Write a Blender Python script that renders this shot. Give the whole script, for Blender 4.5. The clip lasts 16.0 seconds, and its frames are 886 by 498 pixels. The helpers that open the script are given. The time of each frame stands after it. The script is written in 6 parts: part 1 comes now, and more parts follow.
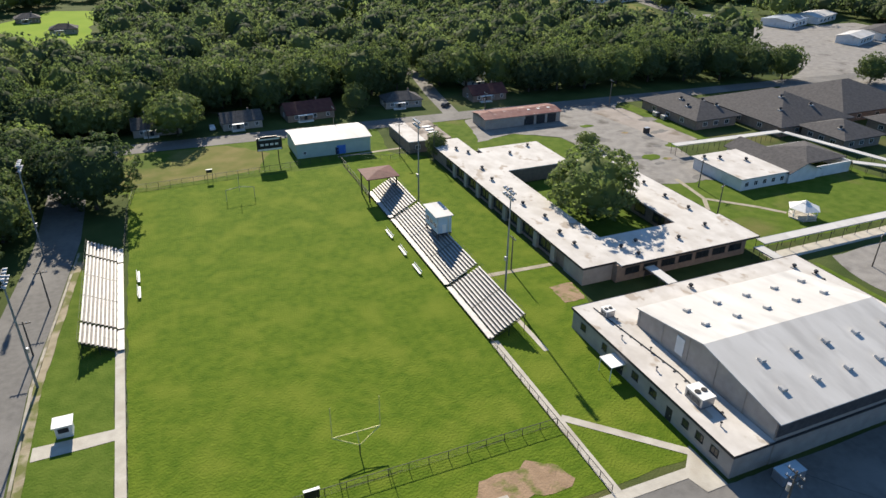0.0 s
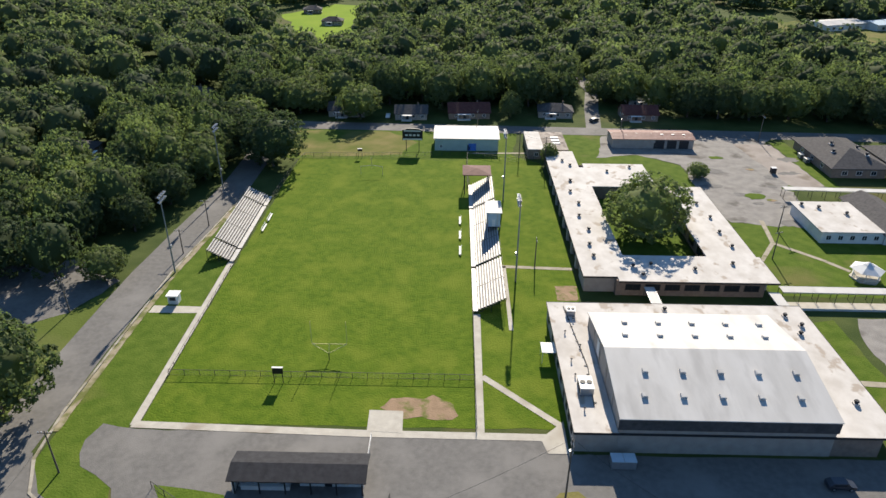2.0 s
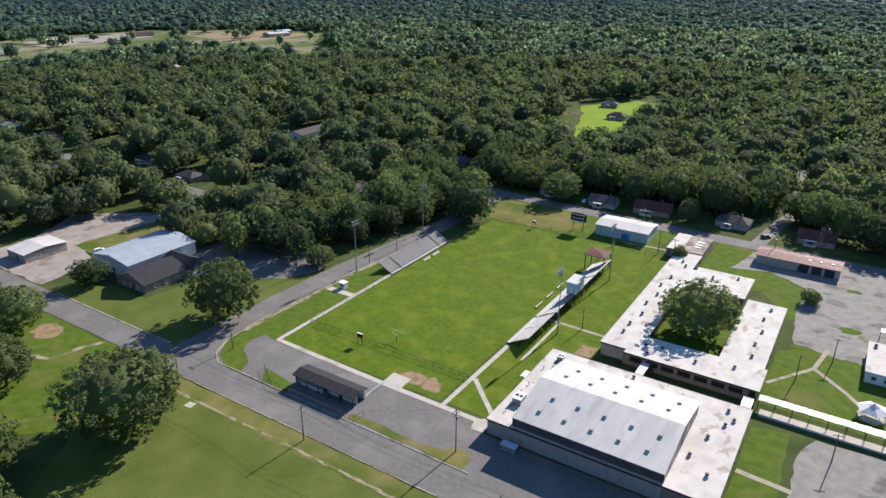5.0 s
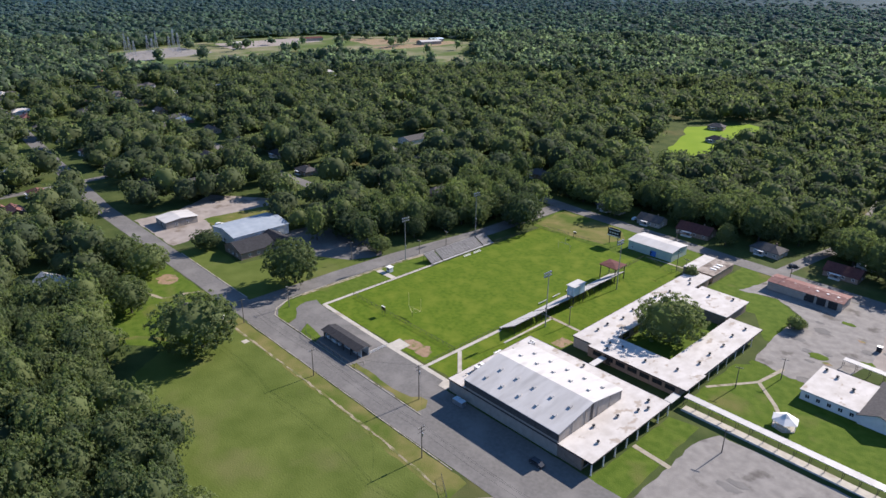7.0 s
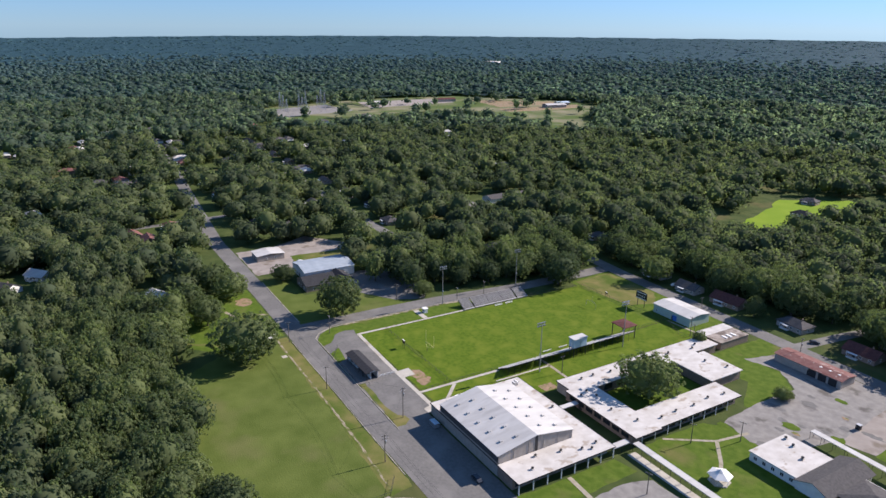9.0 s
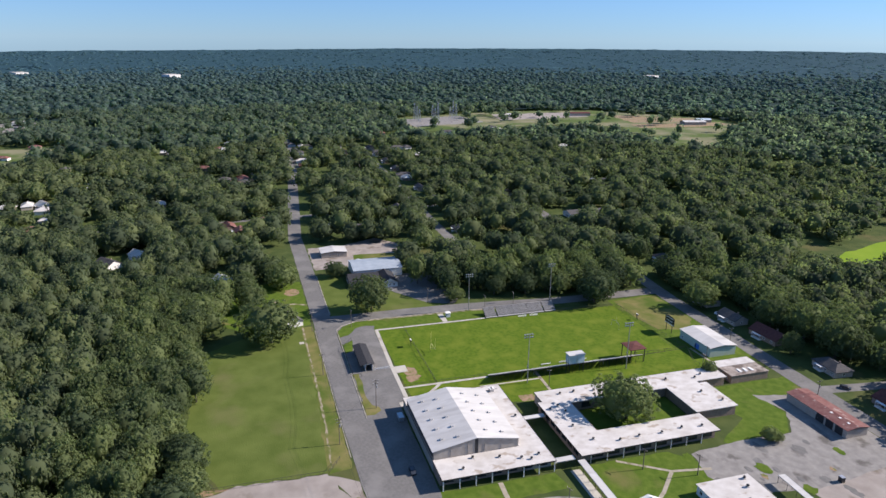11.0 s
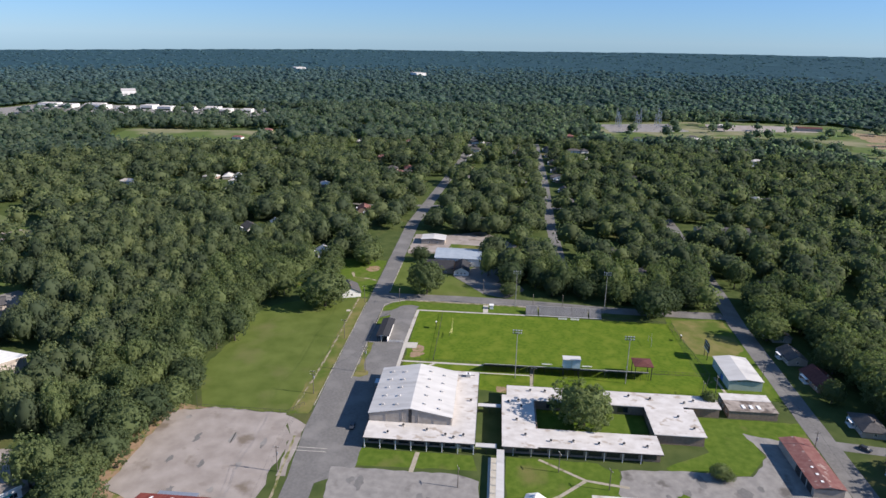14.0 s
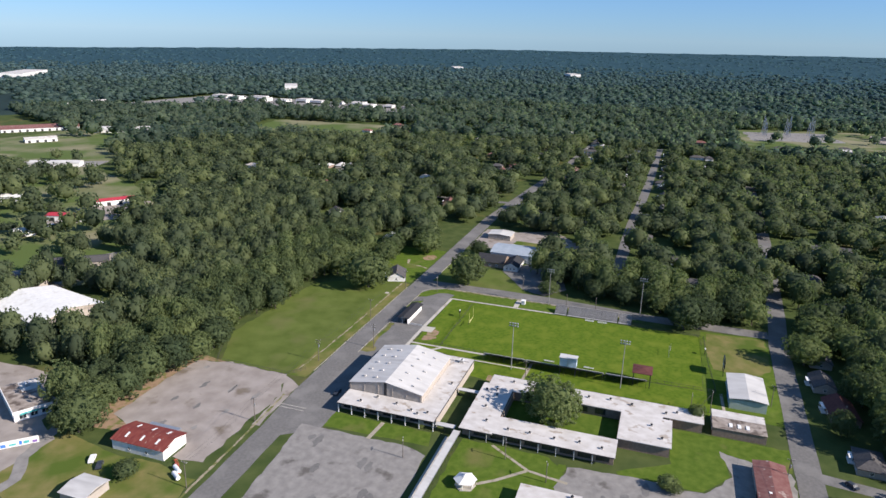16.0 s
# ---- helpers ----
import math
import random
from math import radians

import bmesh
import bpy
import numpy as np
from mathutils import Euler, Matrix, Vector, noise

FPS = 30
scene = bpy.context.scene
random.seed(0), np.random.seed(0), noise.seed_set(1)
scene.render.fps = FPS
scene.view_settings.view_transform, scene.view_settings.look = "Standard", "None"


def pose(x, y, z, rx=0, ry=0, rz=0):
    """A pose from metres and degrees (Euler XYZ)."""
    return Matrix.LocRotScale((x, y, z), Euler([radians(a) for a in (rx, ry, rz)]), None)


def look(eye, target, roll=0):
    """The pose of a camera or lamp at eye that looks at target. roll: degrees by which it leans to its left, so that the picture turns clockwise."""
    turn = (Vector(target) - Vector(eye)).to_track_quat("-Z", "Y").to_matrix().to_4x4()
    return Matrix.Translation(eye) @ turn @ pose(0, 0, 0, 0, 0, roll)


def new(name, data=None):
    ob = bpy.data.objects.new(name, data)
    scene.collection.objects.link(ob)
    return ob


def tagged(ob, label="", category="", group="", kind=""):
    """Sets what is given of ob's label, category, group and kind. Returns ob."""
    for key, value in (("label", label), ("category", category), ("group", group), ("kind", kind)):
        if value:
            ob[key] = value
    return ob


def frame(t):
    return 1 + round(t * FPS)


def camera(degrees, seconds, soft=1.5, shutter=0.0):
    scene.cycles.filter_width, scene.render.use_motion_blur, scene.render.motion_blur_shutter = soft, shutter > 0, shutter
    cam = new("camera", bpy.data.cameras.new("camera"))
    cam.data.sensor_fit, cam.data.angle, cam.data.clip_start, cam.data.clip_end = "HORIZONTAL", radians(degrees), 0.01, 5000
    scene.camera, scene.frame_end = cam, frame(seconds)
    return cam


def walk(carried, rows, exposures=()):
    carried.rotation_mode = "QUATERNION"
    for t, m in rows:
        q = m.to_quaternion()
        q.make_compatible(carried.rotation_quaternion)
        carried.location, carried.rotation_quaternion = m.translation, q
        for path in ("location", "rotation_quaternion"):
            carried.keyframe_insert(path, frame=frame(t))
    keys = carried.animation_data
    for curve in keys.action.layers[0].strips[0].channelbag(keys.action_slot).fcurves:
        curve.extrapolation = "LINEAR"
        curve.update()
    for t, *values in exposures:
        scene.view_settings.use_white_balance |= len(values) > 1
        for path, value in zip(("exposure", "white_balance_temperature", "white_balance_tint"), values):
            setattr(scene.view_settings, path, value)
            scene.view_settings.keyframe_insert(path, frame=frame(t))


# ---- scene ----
cam = camera(66.2, 16.0)
PATH = [
    (0, (12.72, -52.45, 71.38), (47.64, 28.88, 24.83), 0.70),
    (0.5, (23.23, -60.86, 74.10), (51.21, 23.07, 27.49), 0.90),
    (1, (33.61, -70.72, 77.56), (51.36, 15.72, 30.51), 0.90),
    (1.5, (43.86, -81.19, 81.33), (52.20, 6.52, 34.03), 0.60),
    (2, (55.11, -91.22, 85.14), (53.78, -3.21, 37.68), 0.50),
    (2.5, (67.68, -100.17, 88.85), (55.49, -13.11, 41.19), 0.30),
    (3, (81.31, -108.06, 92.58), (60.39, -22.61, 45.03), 0.30),
    (3.1, (84.15, -109.53, 93.32), (61.39, -23.59, 47.53), 0.32),
    (3.2, (87.03, -110.96, 94.06), (62.43, -24.49, 50.27), 0.34),
    (3.3, (89.94, -112.35, 94.80), (63.52, -25.42, 53.03), 0.37),
    (3.4, (92.87, -113.70, 95.53), (64.74, -26.70, 55.04), 0.39),
    (3.5, (95.81, -114.99, 96.25), (66.08, -28.35, 56.14), 0.40),
    (4, (110.67, -120.70, 99.66), (73.26, -36.65, 60.46), 0.30),
    (6.5, (191.67, -133.79, 121.07), (128.42, -66.53, 82.67), 0.60),
    (7, (208.29, -133.26, 124.89), (141.13, -69.76, 86.70), 0.50),
    (7.5, (225.02, -131.78, 128.98), (154.31, -72.15, 90.98), 0.40),
    (7.7, (231.72, -130.95, 130.61), (159.71, -72.94, 92.54), 0.43),
    (7.8, (235.07, -130.47, 131.42), (162.28, -73.17, 93.76), 0.46),
    (7.9, (238.39, -129.91, 132.19), (164.66, -73.20, 95.48), 0.48),
    (8, (241.66, -129.26, 132.91), (166.81, -73.01, 97.80), 0.50),
    (8.1, (244.93, -128.55, 133.59), (169.05, -72.85, 99.82), 0.51),
    (8.2, (248.21, -127.79, 134.23), (171.27, -72.65, 101.98), 0.51),
    (8.3, (251.43, -126.93, 134.84), (173.63, -72.50, 103.45), 0.50),
    (8.4, (254.55, -125.91, 135.38), (176.08, -72.32, 104.20), 0.50),
    (8.5, (257.49, -124.66, 135.85), (178.43, -71.94, 104.71), 0.50),
    (9, (270.05, -115.47, 137.21), (188.22, -67.00, 106.31), 0.50),
    (11.5, (317.38, -43.83, 140.32), (224.26, -22.13, 111.02), 0.70),
    (12, (324.17, -28.17, 140.69), (229.89, -12.28, 111.40), 1.00),
    (12.5, (329.97, -12.15, 141.01), (234.89, -2.01, 111.72), 1.00),
    (13, (334.77, 4.24, 141.29), (239.29, 8.61, 111.88), 1.10),
    (13.5, (338.57, 21.07, 141.51), (243.02, 19.65, 112.05), 1.10),
    (14, (341.27, 37.89, 141.71), (246.02, 30.71, 112.13), 1.20),
    (14.5, (342.99, 54.76, 141.87), (248.38, 41.84, 112.17), 1.30),
    (15, (343.59, 71.70, 142.01), (249.94, 53.22, 112.22), 1.40),
    (15.5, (343.19, 88.75, 142.16), (250.87, 64.59, 112.27), 1.50),
    (16, (341.97, 106.00, 142.27), (251.35, 76.20, 112.28), 1.50),
]
walk(cam, [(t, look(eye, target, roll)) for t, eye, target, roll in PATH],
     exposures=[(0.0, 0.87, 6750, 11), (1.0, 0.82, 6750, 11), (3.0, 0.84, 6650, 12), (4.0, 0.82, 6450, 14), (6.5, 0.87, 6250, 18), (8.5, 0.82, 6250, 20), (12.0, 0.80, 6250, 18), (16.0, 0.73, 6230, 17)])

# ---- world and sun ----
SUN_ELEV, SUN_ROT = radians(31), radians(6)
world = bpy.data.worlds.new("sky")
scene.world = world
world.use_nodes = True
wn = world.node_tree.nodes
sky = wn.new("ShaderNodeTexSky")
sky.sky_type = "NISHITA"
sky.sun_disc = False
sky.sun_elevation, sky.sun_rotation = SUN_ELEV, SUN_ROT
sky.air_density, sky.dust_density, sky.ozone_density, sky.altitude = 1.0, 0.0, 4.0, 400
wn["Background"].inputs["Strength"].default_value = 0.070
tint = wn.new("ShaderNodeMix")
tint.data_type, tint.blend_type = "RGBA", "MULTIPLY"
tint.inputs[0].default_value, tint.inputs[7].default_value = 1.0, (0.54, 0.79, 1.22, 1)
world.node_tree.links.new(sky.outputs[0], tint.inputs[6])
veil = wn.new("ShaderNodeMix")
veil.data_type = "RGBA"
veil.inputs[0].default_value, veil.inputs[7].default_value = 0.3, (1.9, 3.7, 4.95, 1)
world.node_tree.links.new(tint.outputs[2], veil.inputs[6])
world.node_tree.links.new(veil.outputs[2], wn["Background"].inputs["Color"])
sun = new("sun", bpy.data.lights.new("sun", "SUN"))
sun.data.energy, sun.data.angle, sun.data.color = 5.0, radians(0.6), (1.0, 0.925, 0.79)
sdir = Vector((math.sin(SUN_ROT) * math.cos(SUN_ELEV), math.cos(SUN_ROT) * math.cos(SUN_ELEV), math.sin(SUN_ELEV)))
sun.matrix_world = look(sdir * 300, (0, 0, 0))


# ---- materials ----
def material(name, c1, c2, scale=1.0, rough=0.85, bump=0.0, bump_scale=None, c3=None, scale3=0.05, lo3=0.45, hi3=0.65,
             metal=0.0, leafy=0.0, per_object=0.0, per_island=0.0, stretch=(1, 1, 1), spec=0.3, detail=6.0):
    m = bpy.data.materials.new(name)
    m.use_nodes = True
    nt = m.node_tree
    nd, ln = nt.nodes, nt.links
    b = nd["Principled BSDF"]
    b.inputs["Roughness"].default_value = rough
    b.inputs["Metallic"].default_value = metal
    b.inputs["Specular IOR Level"].default_value = spec
    geo = nd.new("ShaderNodeNewGeometry")
    mp = nd.new("ShaderNodeMapping")
    mp.inputs["Scale"].default_value = stretch
    ln.new(geo.outputs["Position"], mp.inputs["Vector"])

    def noise_ramp(sc, lo, hi, det=detail):
        n = nd.new("ShaderNodeTexNoise")
        n.inputs["Scale"].default_value, n.inputs["Detail"].default_value = sc, det
        ln.new(mp.outputs[0], n.inputs["Vector"])
        r = nd.new("ShaderNodeMapRange")
        r.inputs["From Min"].default_value, r.inputs["From Max"].default_value = lo, hi
        ln.new(n.outputs["Fac"], r.inputs["Value"])
        return r.outputs[0], n.outputs["Fac"]

    def mix(fac, a, bb, mode="MIX"):
        x = nd.new("ShaderNodeMix")
        x.data_type, x.blend_type = "RGBA", mode
        if isinstance(fac, float):
            x.inputs[0].default_value = fac
        else:
            ln.new(fac, x.inputs[0])
        for s, v in ((6, a), (7, bb)):
            if isinstance(v, tuple):
                x.inputs[s].default_value = (*v, 1)
            else:
                ln.new(v, x.inputs[s])
        return x.outputs[2]

    f1, raw = noise_ramp(scale, 0.32, 0.68)
    col = mix(f1, c1, c2)
    if c3:
        f3, _ = noise_ramp(scale3, lo3, hi3, 5.0)
        col = mix(f3, col, c3)
    for amount, src in ((per_object, ("ShaderNodeObjectInfo", "Random")), (per_island, ("ShaderNodeNewGeometry", "Random Per Island"))):
        if amount:
            o = nd.new(src[0])
            r = nd.new("ShaderNodeMapRange")
            r.inputs["To Min"].default_value, r.inputs["To Max"].default_value = 1 - amount, 1 + amount
            ln.new(o.outputs[src[1]], r.inputs["Value"])
            h = nd.new("ShaderNodeHueSaturation")
            ln.new(col, h.inputs["Color"])
            ln.new(r.outputs[0], h.inputs["Value"])
            col = h.outputs[0]
    ln.new(col, b.inputs["Base Color"])
    if leafy:
        tr = nd.new("ShaderNodeBsdfTranslucent")
        ln.new(mix(1.0, col, (1.25, 1.35, 0.80), "MULTIPLY"), tr.inputs["Color"])
        ms = nd.new("ShaderNodeMixShader")
        ms.inputs[0].default_value = leafy
        ln.new(b.outputs[0], ms.inputs[1])
        ln.new(tr.outputs[0], ms.inputs[2])
        ln.new(ms.outputs[0], nd["Material Output"].inputs["Surface"])
    if bump:
        n = nd.new("ShaderNodeTexNoise")
        n.inputs["Scale"].default_value, n.inputs["Detail"].default_value = bump_scale or scale * 4, 6
        ln.new(mp.outputs[0], n.inputs["Vector"])
        bp = nd.new("ShaderNodeBump")
        bp.inputs["Strength"].default_value, bp.inputs["Distance"].default_value = bump, 0.2
        ln.new(n.outputs["Fac"], bp.inputs["Height"])
        ln.new(bp.outputs[0], b.inputs["Normal"])
    return m


def leaves(name, cool, warm, source, leafy):
    """Foliage whose tone differs from tree to tree and from leaf to leaf."""
    m = bpy.data.materials.new(name)
    m.use_nodes = True
    nd, ln = m.node_tree.nodes, m.node_tree.links
    b = nd["Principled BSDF"]
    b.inputs["Roughness"].default_value, b.inputs["Specular IOR Level"].default_value = 0.8, 0.1
    if source == "object":
        tone = nd.new("ShaderNodeObjectInfo").outputs["Random"]
    else:
        at = nd.new("ShaderNodeAttribute")
        at.attribute_name = source
        tone = at.outputs["Fac"]
    col = nd.new("ShaderNodeMix")
    col.data_type = "RGBA"
    col.inputs[6].default_value, col.inputs[7].default_value = (*cool, 1), (*warm, 1)
    ln.new(tone, col.inputs[0])
    geo, hue = nd.new("ShaderNodeNewGeometry"), nd.new("ShaderNodeHueSaturation")
    val = nd.new("ShaderNodeMapRange")
    val.inputs["To Min"].default_value, val.inputs["To Max"].default_value = 0.85, 1.15
    ln.new(geo.outputs["Random Per Island"], val.inputs["Value"])
    ln.new(val.outputs[0], hue.inputs["Value"])
    ln.new(col.outputs[2], hue.inputs["Color"])
    ln.new(hue.outputs[0], b.inputs["Base Color"])
    tr, ms, warmer = nd.new("ShaderNodeBsdfTranslucent"), nd.new("ShaderNodeMixShader"), nd.new("ShaderNodeMix")
    warmer.data_type, warmer.blend_type = "RGBA", "MULTIPLY"
    warmer.inputs[0].default_value, warmer.inputs[7].default_value = 1.0, (1.20, 1.32, 0.90, 1)
    ln.new(hue.outputs[0], warmer.inputs[6])
    ln.new(warmer.outputs[2], tr.inputs["Color"])
    ms.inputs[0].default_value = leafy
    ln.new(b.outputs[0], ms.inputs[1])
    ln.new(tr.outputs[0], ms.inputs[2])
    ln.new(ms.outputs[0], nd["Material Output"].inputs["Surface"])
    return m


M_ground = material("rough_grass", (0.044, 0.066, 0.020), (0.078, 0.098, 0.032), 0.12, 0.95, 0.6, 3.0, (0.14, 0.115, 0.05), 0.025, 0.58, 0.74, spec=0.05)
M_turf = material("field_turf", (0.066, 0.114, 0.010), (0.104, 0.152, 0.015), 0.55, 0.95, 0.9, 2.5, (0.128, 0.166, 0.020), 0.13, 0.48, 0.68, spec=0.05)
M_lawn = material("lawn", (0.062, 0.106, 0.013), (0.100, 0.142, 0.022), 0.35, 0.95, 0.7, 2.5, (0.140, 0.135, 0.045), 0.06, 0.58, 0.75, spec=0.05)
M_southgrass = material("summer_grass", (0.076, 0.104, 0.022), (0.110, 0.138, 0.034), 0.10, 0.95, 0.6, 2.0, (0.140, 0.138, 0.055), 0.035, 0.56, 0.76, spec=0.05)
M_drylawn = material("dry_lawn", (0.110, 0.125, 0.030), (0.19, 0.165, 0.065), 0.15, 0.95, 0.5, 2.5, (0.075, 0.11, 0.02), 0.05, 0.48, 0.62, spec=0.05)
M_drypale = material("pale_dry_ground", (0.13, 0.145, 0.072), (0.23, 0.21, 0.13), 0.02, 0.95, 0.4, 1.0, (0.085, 0.12, 0.036), 0.014, 0.44, 0.56, spec=0.05)
M_meadow = material("meadow_grass", (0.15, 0.24, 0.018), (0.19, 0.27, 0.025), 0.05, 0.95, 0.5, 1.0, spec=0.05)
M_dirt = material("bare_dirt", (0.23, 0.155, 0.095), (0.30, 0.205, 0.13), 0.5, 0.95, 0.5, 3.0, (0.12, 0.13, 0.03), 0.35, 0.5, 0.62)
M_asphalt = material("asphalt", (0.128, 0.123, 0.116), (0.164, 0.157, 0.148), 0.9, 0.9, 0.25, 6.0, (0.196, 0.187, 0.175), 0.09, 0.5, 0.7, spec=0.2)
M_lot = material("old_asphalt", (0.19, 0.178, 0.165), (0.26, 0.245, 0.225), 0.35, 0.92, 0.4, 4.0, (0.11, 0.10, 0.09), 0.11, 0.58, 0.68, spec=0.2)
M_lotbrown = material("crumbling_paving", (0.235, 0.203, 0.178), (0.315, 0.278, 0.248), 0.16, 0.95, 0.5, 3.0, (0.16, 0.13, 0.10), 0.09, 0.57, 0.68)
M_concrete = material("concrete", (0.38, 0.35, 0.30), (0.47, 0.44, 0.38), 0.6, 0.9, 0.2, 5.0, (0.30, 0.26, 0.21), 0.15, 0.55, 0.7)
M_walkworn = material("worn_tan_walk", (0.28, 0.245, 0.18), (0.37, 0.33, 0.26), 0.6, 0.92, 0.2, 5.0, (0.17, 0.16, 0.08), 0.3, 0.55, 0.66)
M_kerb = material("worn_kerb_concrete", (0.27, 0.245, 0.20), (0.38, 0.35, 0.29), 0.8, 0.9, 0.2, 5.0, (0.18, 0.16, 0.10), 0.3, 0.52, 0.62)
M_roofwhite = material("white_roof_membrane", (0.45, 0.418, 0.382), (0.57, 0.542, 0.510), 0.35, 0.8, 0.1, 3.0, (0.36, 0.31, 0.26), 0.3, 0.60, 0.66, spec=0.12, stretch=(1, 0.7, 1))
M_roofpatch = material("patched_roof", (0.20, 0.165, 0.135), (0.36, 0.31, 0.27), 0.45, 0.85, 0.2, 3.0, (0.11, 0.085, 0.07), 0.3, 0.5, 0.62)
M_pathdirt = material("pale_trodden_path", (0.24, 0.20, 0.13), (0.33, 0.285, 0.20), 0.5, 0.95, 0.3, 4.0, (0.12, 0.13, 0.035), 0.22, 0.46, 0.56)
M_roofmetal = material("pale_metal_roof", (0.46, 0.445, 0.42), (0.54, 0.525, 0.50), 0.25, 0.6, 0.05, 2.0, (0.40, 0.385, 0.365), 0.3, 0.5, 0.7, stretch=(1, 0.25, 1), spec=0.15)
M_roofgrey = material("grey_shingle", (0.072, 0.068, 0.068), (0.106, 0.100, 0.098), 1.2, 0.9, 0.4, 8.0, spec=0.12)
M_roofdark = material("charcoal_shingle", (0.032, 0.032, 0.035), (0.049, 0.049, 0.053), 1.0, 0.85, 0.3, 8.0, spec=0.12)
M_roofred = material("rusty_red_metal", (0.16, 0.066, 0.058), (0.22, 0.115, 0.10), 0.5, 0.6, 0.1, 3.0, (0.32, 0.25, 0.22), 0.4, 0.62, 0.68, spec=0.1)
M_roofrust = material("deep_rust_red_metal", (0.15, 0.034, 0.030), (0.21, 0.060, 0.046), 0.6, 0.65, 0.1, 3.0, (0.33, 0.22, 0.18), 0.7, 0.64, 0.70, spec=0.1, stretch=(0.5, 1.4, 1))
M_roofmaroon = material("maroon_roof", (0.096, 0.036, 0.032), (0.128, 0.052, 0.044), 0.8, 0.7, 0.1, 4.0, spec=0.12)
M_wallbeige = material("beige_block_wall", (0.33, 0.29, 0.25), (0.40, 0.355, 0.305), 0.6, 0.9, 0.15, 5.0)
M_wallwhite = material("painted_white_wall", (0.62, 0.61, 0.58), (0.72, 0.71, 0.68), 0.5, 0.8, 0.1, 4.0, (0.5, 0.47, 0.42), 0.3, 0.6, 0.75)
M_wallgreen = material("pale_green_siding", (0.40, 0.47, 0.40), (0.46, 0.53, 0.46), 0.5, 0.7, 0.1, 4.0)
M_wallblue = material("pale_blue_panel", (0.40, 0.50, 0.57), (0.48, 0.57, 0.63), 0.7, 0.6, 0.05, 4.0)
M_brick = material("brown_brick", (0.22, 0.165, 0.13), (0.29, 0.22, 0.17), 1.0, 0.9, 0.2, 8.0)
M_dark = material("dark_paint", (0.025, 0.025, 0.027), (0.04, 0.04, 0.042), 2.0, 0.6)
M_pole = material("weathered_wood_pole", (0.10, 0.085, 0.07), (0.15, 0.13, 0.11), 2.0, 0.9)
M_mast = material("dull_galvanised_mast", (0.22, 0.22, 0.215), (0.30, 0.30, 0.29), 1.5, 0.7, metal=0.2)
M_steel = material("galvanised_steel", (0.42, 0.43, 0.44), (0.5, 0.5, 0.51), 1.5, 0.45, metal=0.7)
M_alu = material("weathered_aluminium_plank", (0.36, 0.35, 0.34), (0.46, 0.45, 0.43), 1.2, 0.62, 0.05, 6.0, metal=0.2, per_object=0.06)
M_footboard = material("dull_foot_board", (0.16, 0.15, 0.14), (0.24, 0.225, 0.21), 1.2, 0.7)
M_fence = material("dull_fence_wire", (0.035, 0.038, 0.035), (0.06, 0.06, 0.056), 2.0, 0.7)
M_glass = material("dark_window_glass", (0.02, 0.025, 0.03), (0.03, 0.035, 0.04), 1.0, 0.12, spec=0.6)
M_trim = material("white_trim", (0.70, 0.69, 0.66), (0.76, 0.75, 0.72), 1.0, 0.6)
M_yellow = material("faded_yellow_paint", (0.62, 0.56, 0.20), (0.70, 0.64, 0.28), 1.0, 0.5)
M_blue = material("blue_door_paint", (0.05, 0.16, 0.50), (0.07, 0.20, 0.56), 1.0, 0.5)
M_teal = material("teal_paint", (0.06, 0.34, 0.33), (0.09, 0.40, 0.39), 1.0, 0.5)
M_plum = material("violet_paint", (0.16, 0.08, 0.28), (0.22, 0.12, 0.34), 1.0, 0.5)
M_black = material("black_board", (0.012, 0.012, 0.014), (0.02, 0.02, 0.022), 1.0, 0.5)
M_bark = material("bark", (0.07, 0.055, 0.042), (0.12, 0.10, 0.08), 3.0, 0.95)
M_leaf = leaves("oak_leaves", (0.068, 0.095, 0.049), (0.166, 0.203, 0.082), "object", 0.5)
M_woods = leaves("woodland_leaves", (0.072, 0.097, 0.058), (0.176, 0.207, 0.092), "tint", 0.55)
# aerial haze put into the leaf colour: four copies, bluer with distance
M_haze_mid = leaves("hazed_leaves_mid", (0.068, 0.112, 0.108), (0.146, 0.204, 0.164), "tint", 0.62)
M_haze_near = leaves("hazed_leaves_near", (0.078, 0.114, 0.090), (0.172, 0.216, 0.138), "tint", 0.66)
M_haze_outer = leaves("hazed_leaves_outer", (0.060, 0.108, 0.118), (0.112, 0.170, 0.164), "tint", 0.5)
M_haze_rim = leaves("hazed_leaves_rim", (0.048, 0.108, 0.134), (0.076, 0.142, 0.162), "tint", 0.4)
M_roofblue = material("blue_grey_metal_roof", (0.27, 0.31, 0.35), (0.33, 0.37, 0.41), 0.3, 0.6, 0.05, 2.0, spec=0.2)
M_paintwhite = material("car_white", (0.72, 0.72, 0.72), (0.78, 0.78, 0.78), 1.0, 0.3, spec=0.5)
M_paintdark = material("car_dark", (0.03, 0.035, 0.045), (0.04, 0.045, 0.055), 1.0, 0.3, spec=0.5)
M_paintred = material("machine_red", (0.42, 0.08, 0.05), (0.50, 0.12, 0.07), 1.0, 0.5)
M_crimson = material("crimson_metal", (0.36, 0.030, 0.045), (0.44, 0.045, 0.060), 0.4, 0.5)
M_tyre = material("tyre_rubber", (0.015, 0.015, 0.015), (0.025, 0.025, 0.025), 3.0, 0.9)


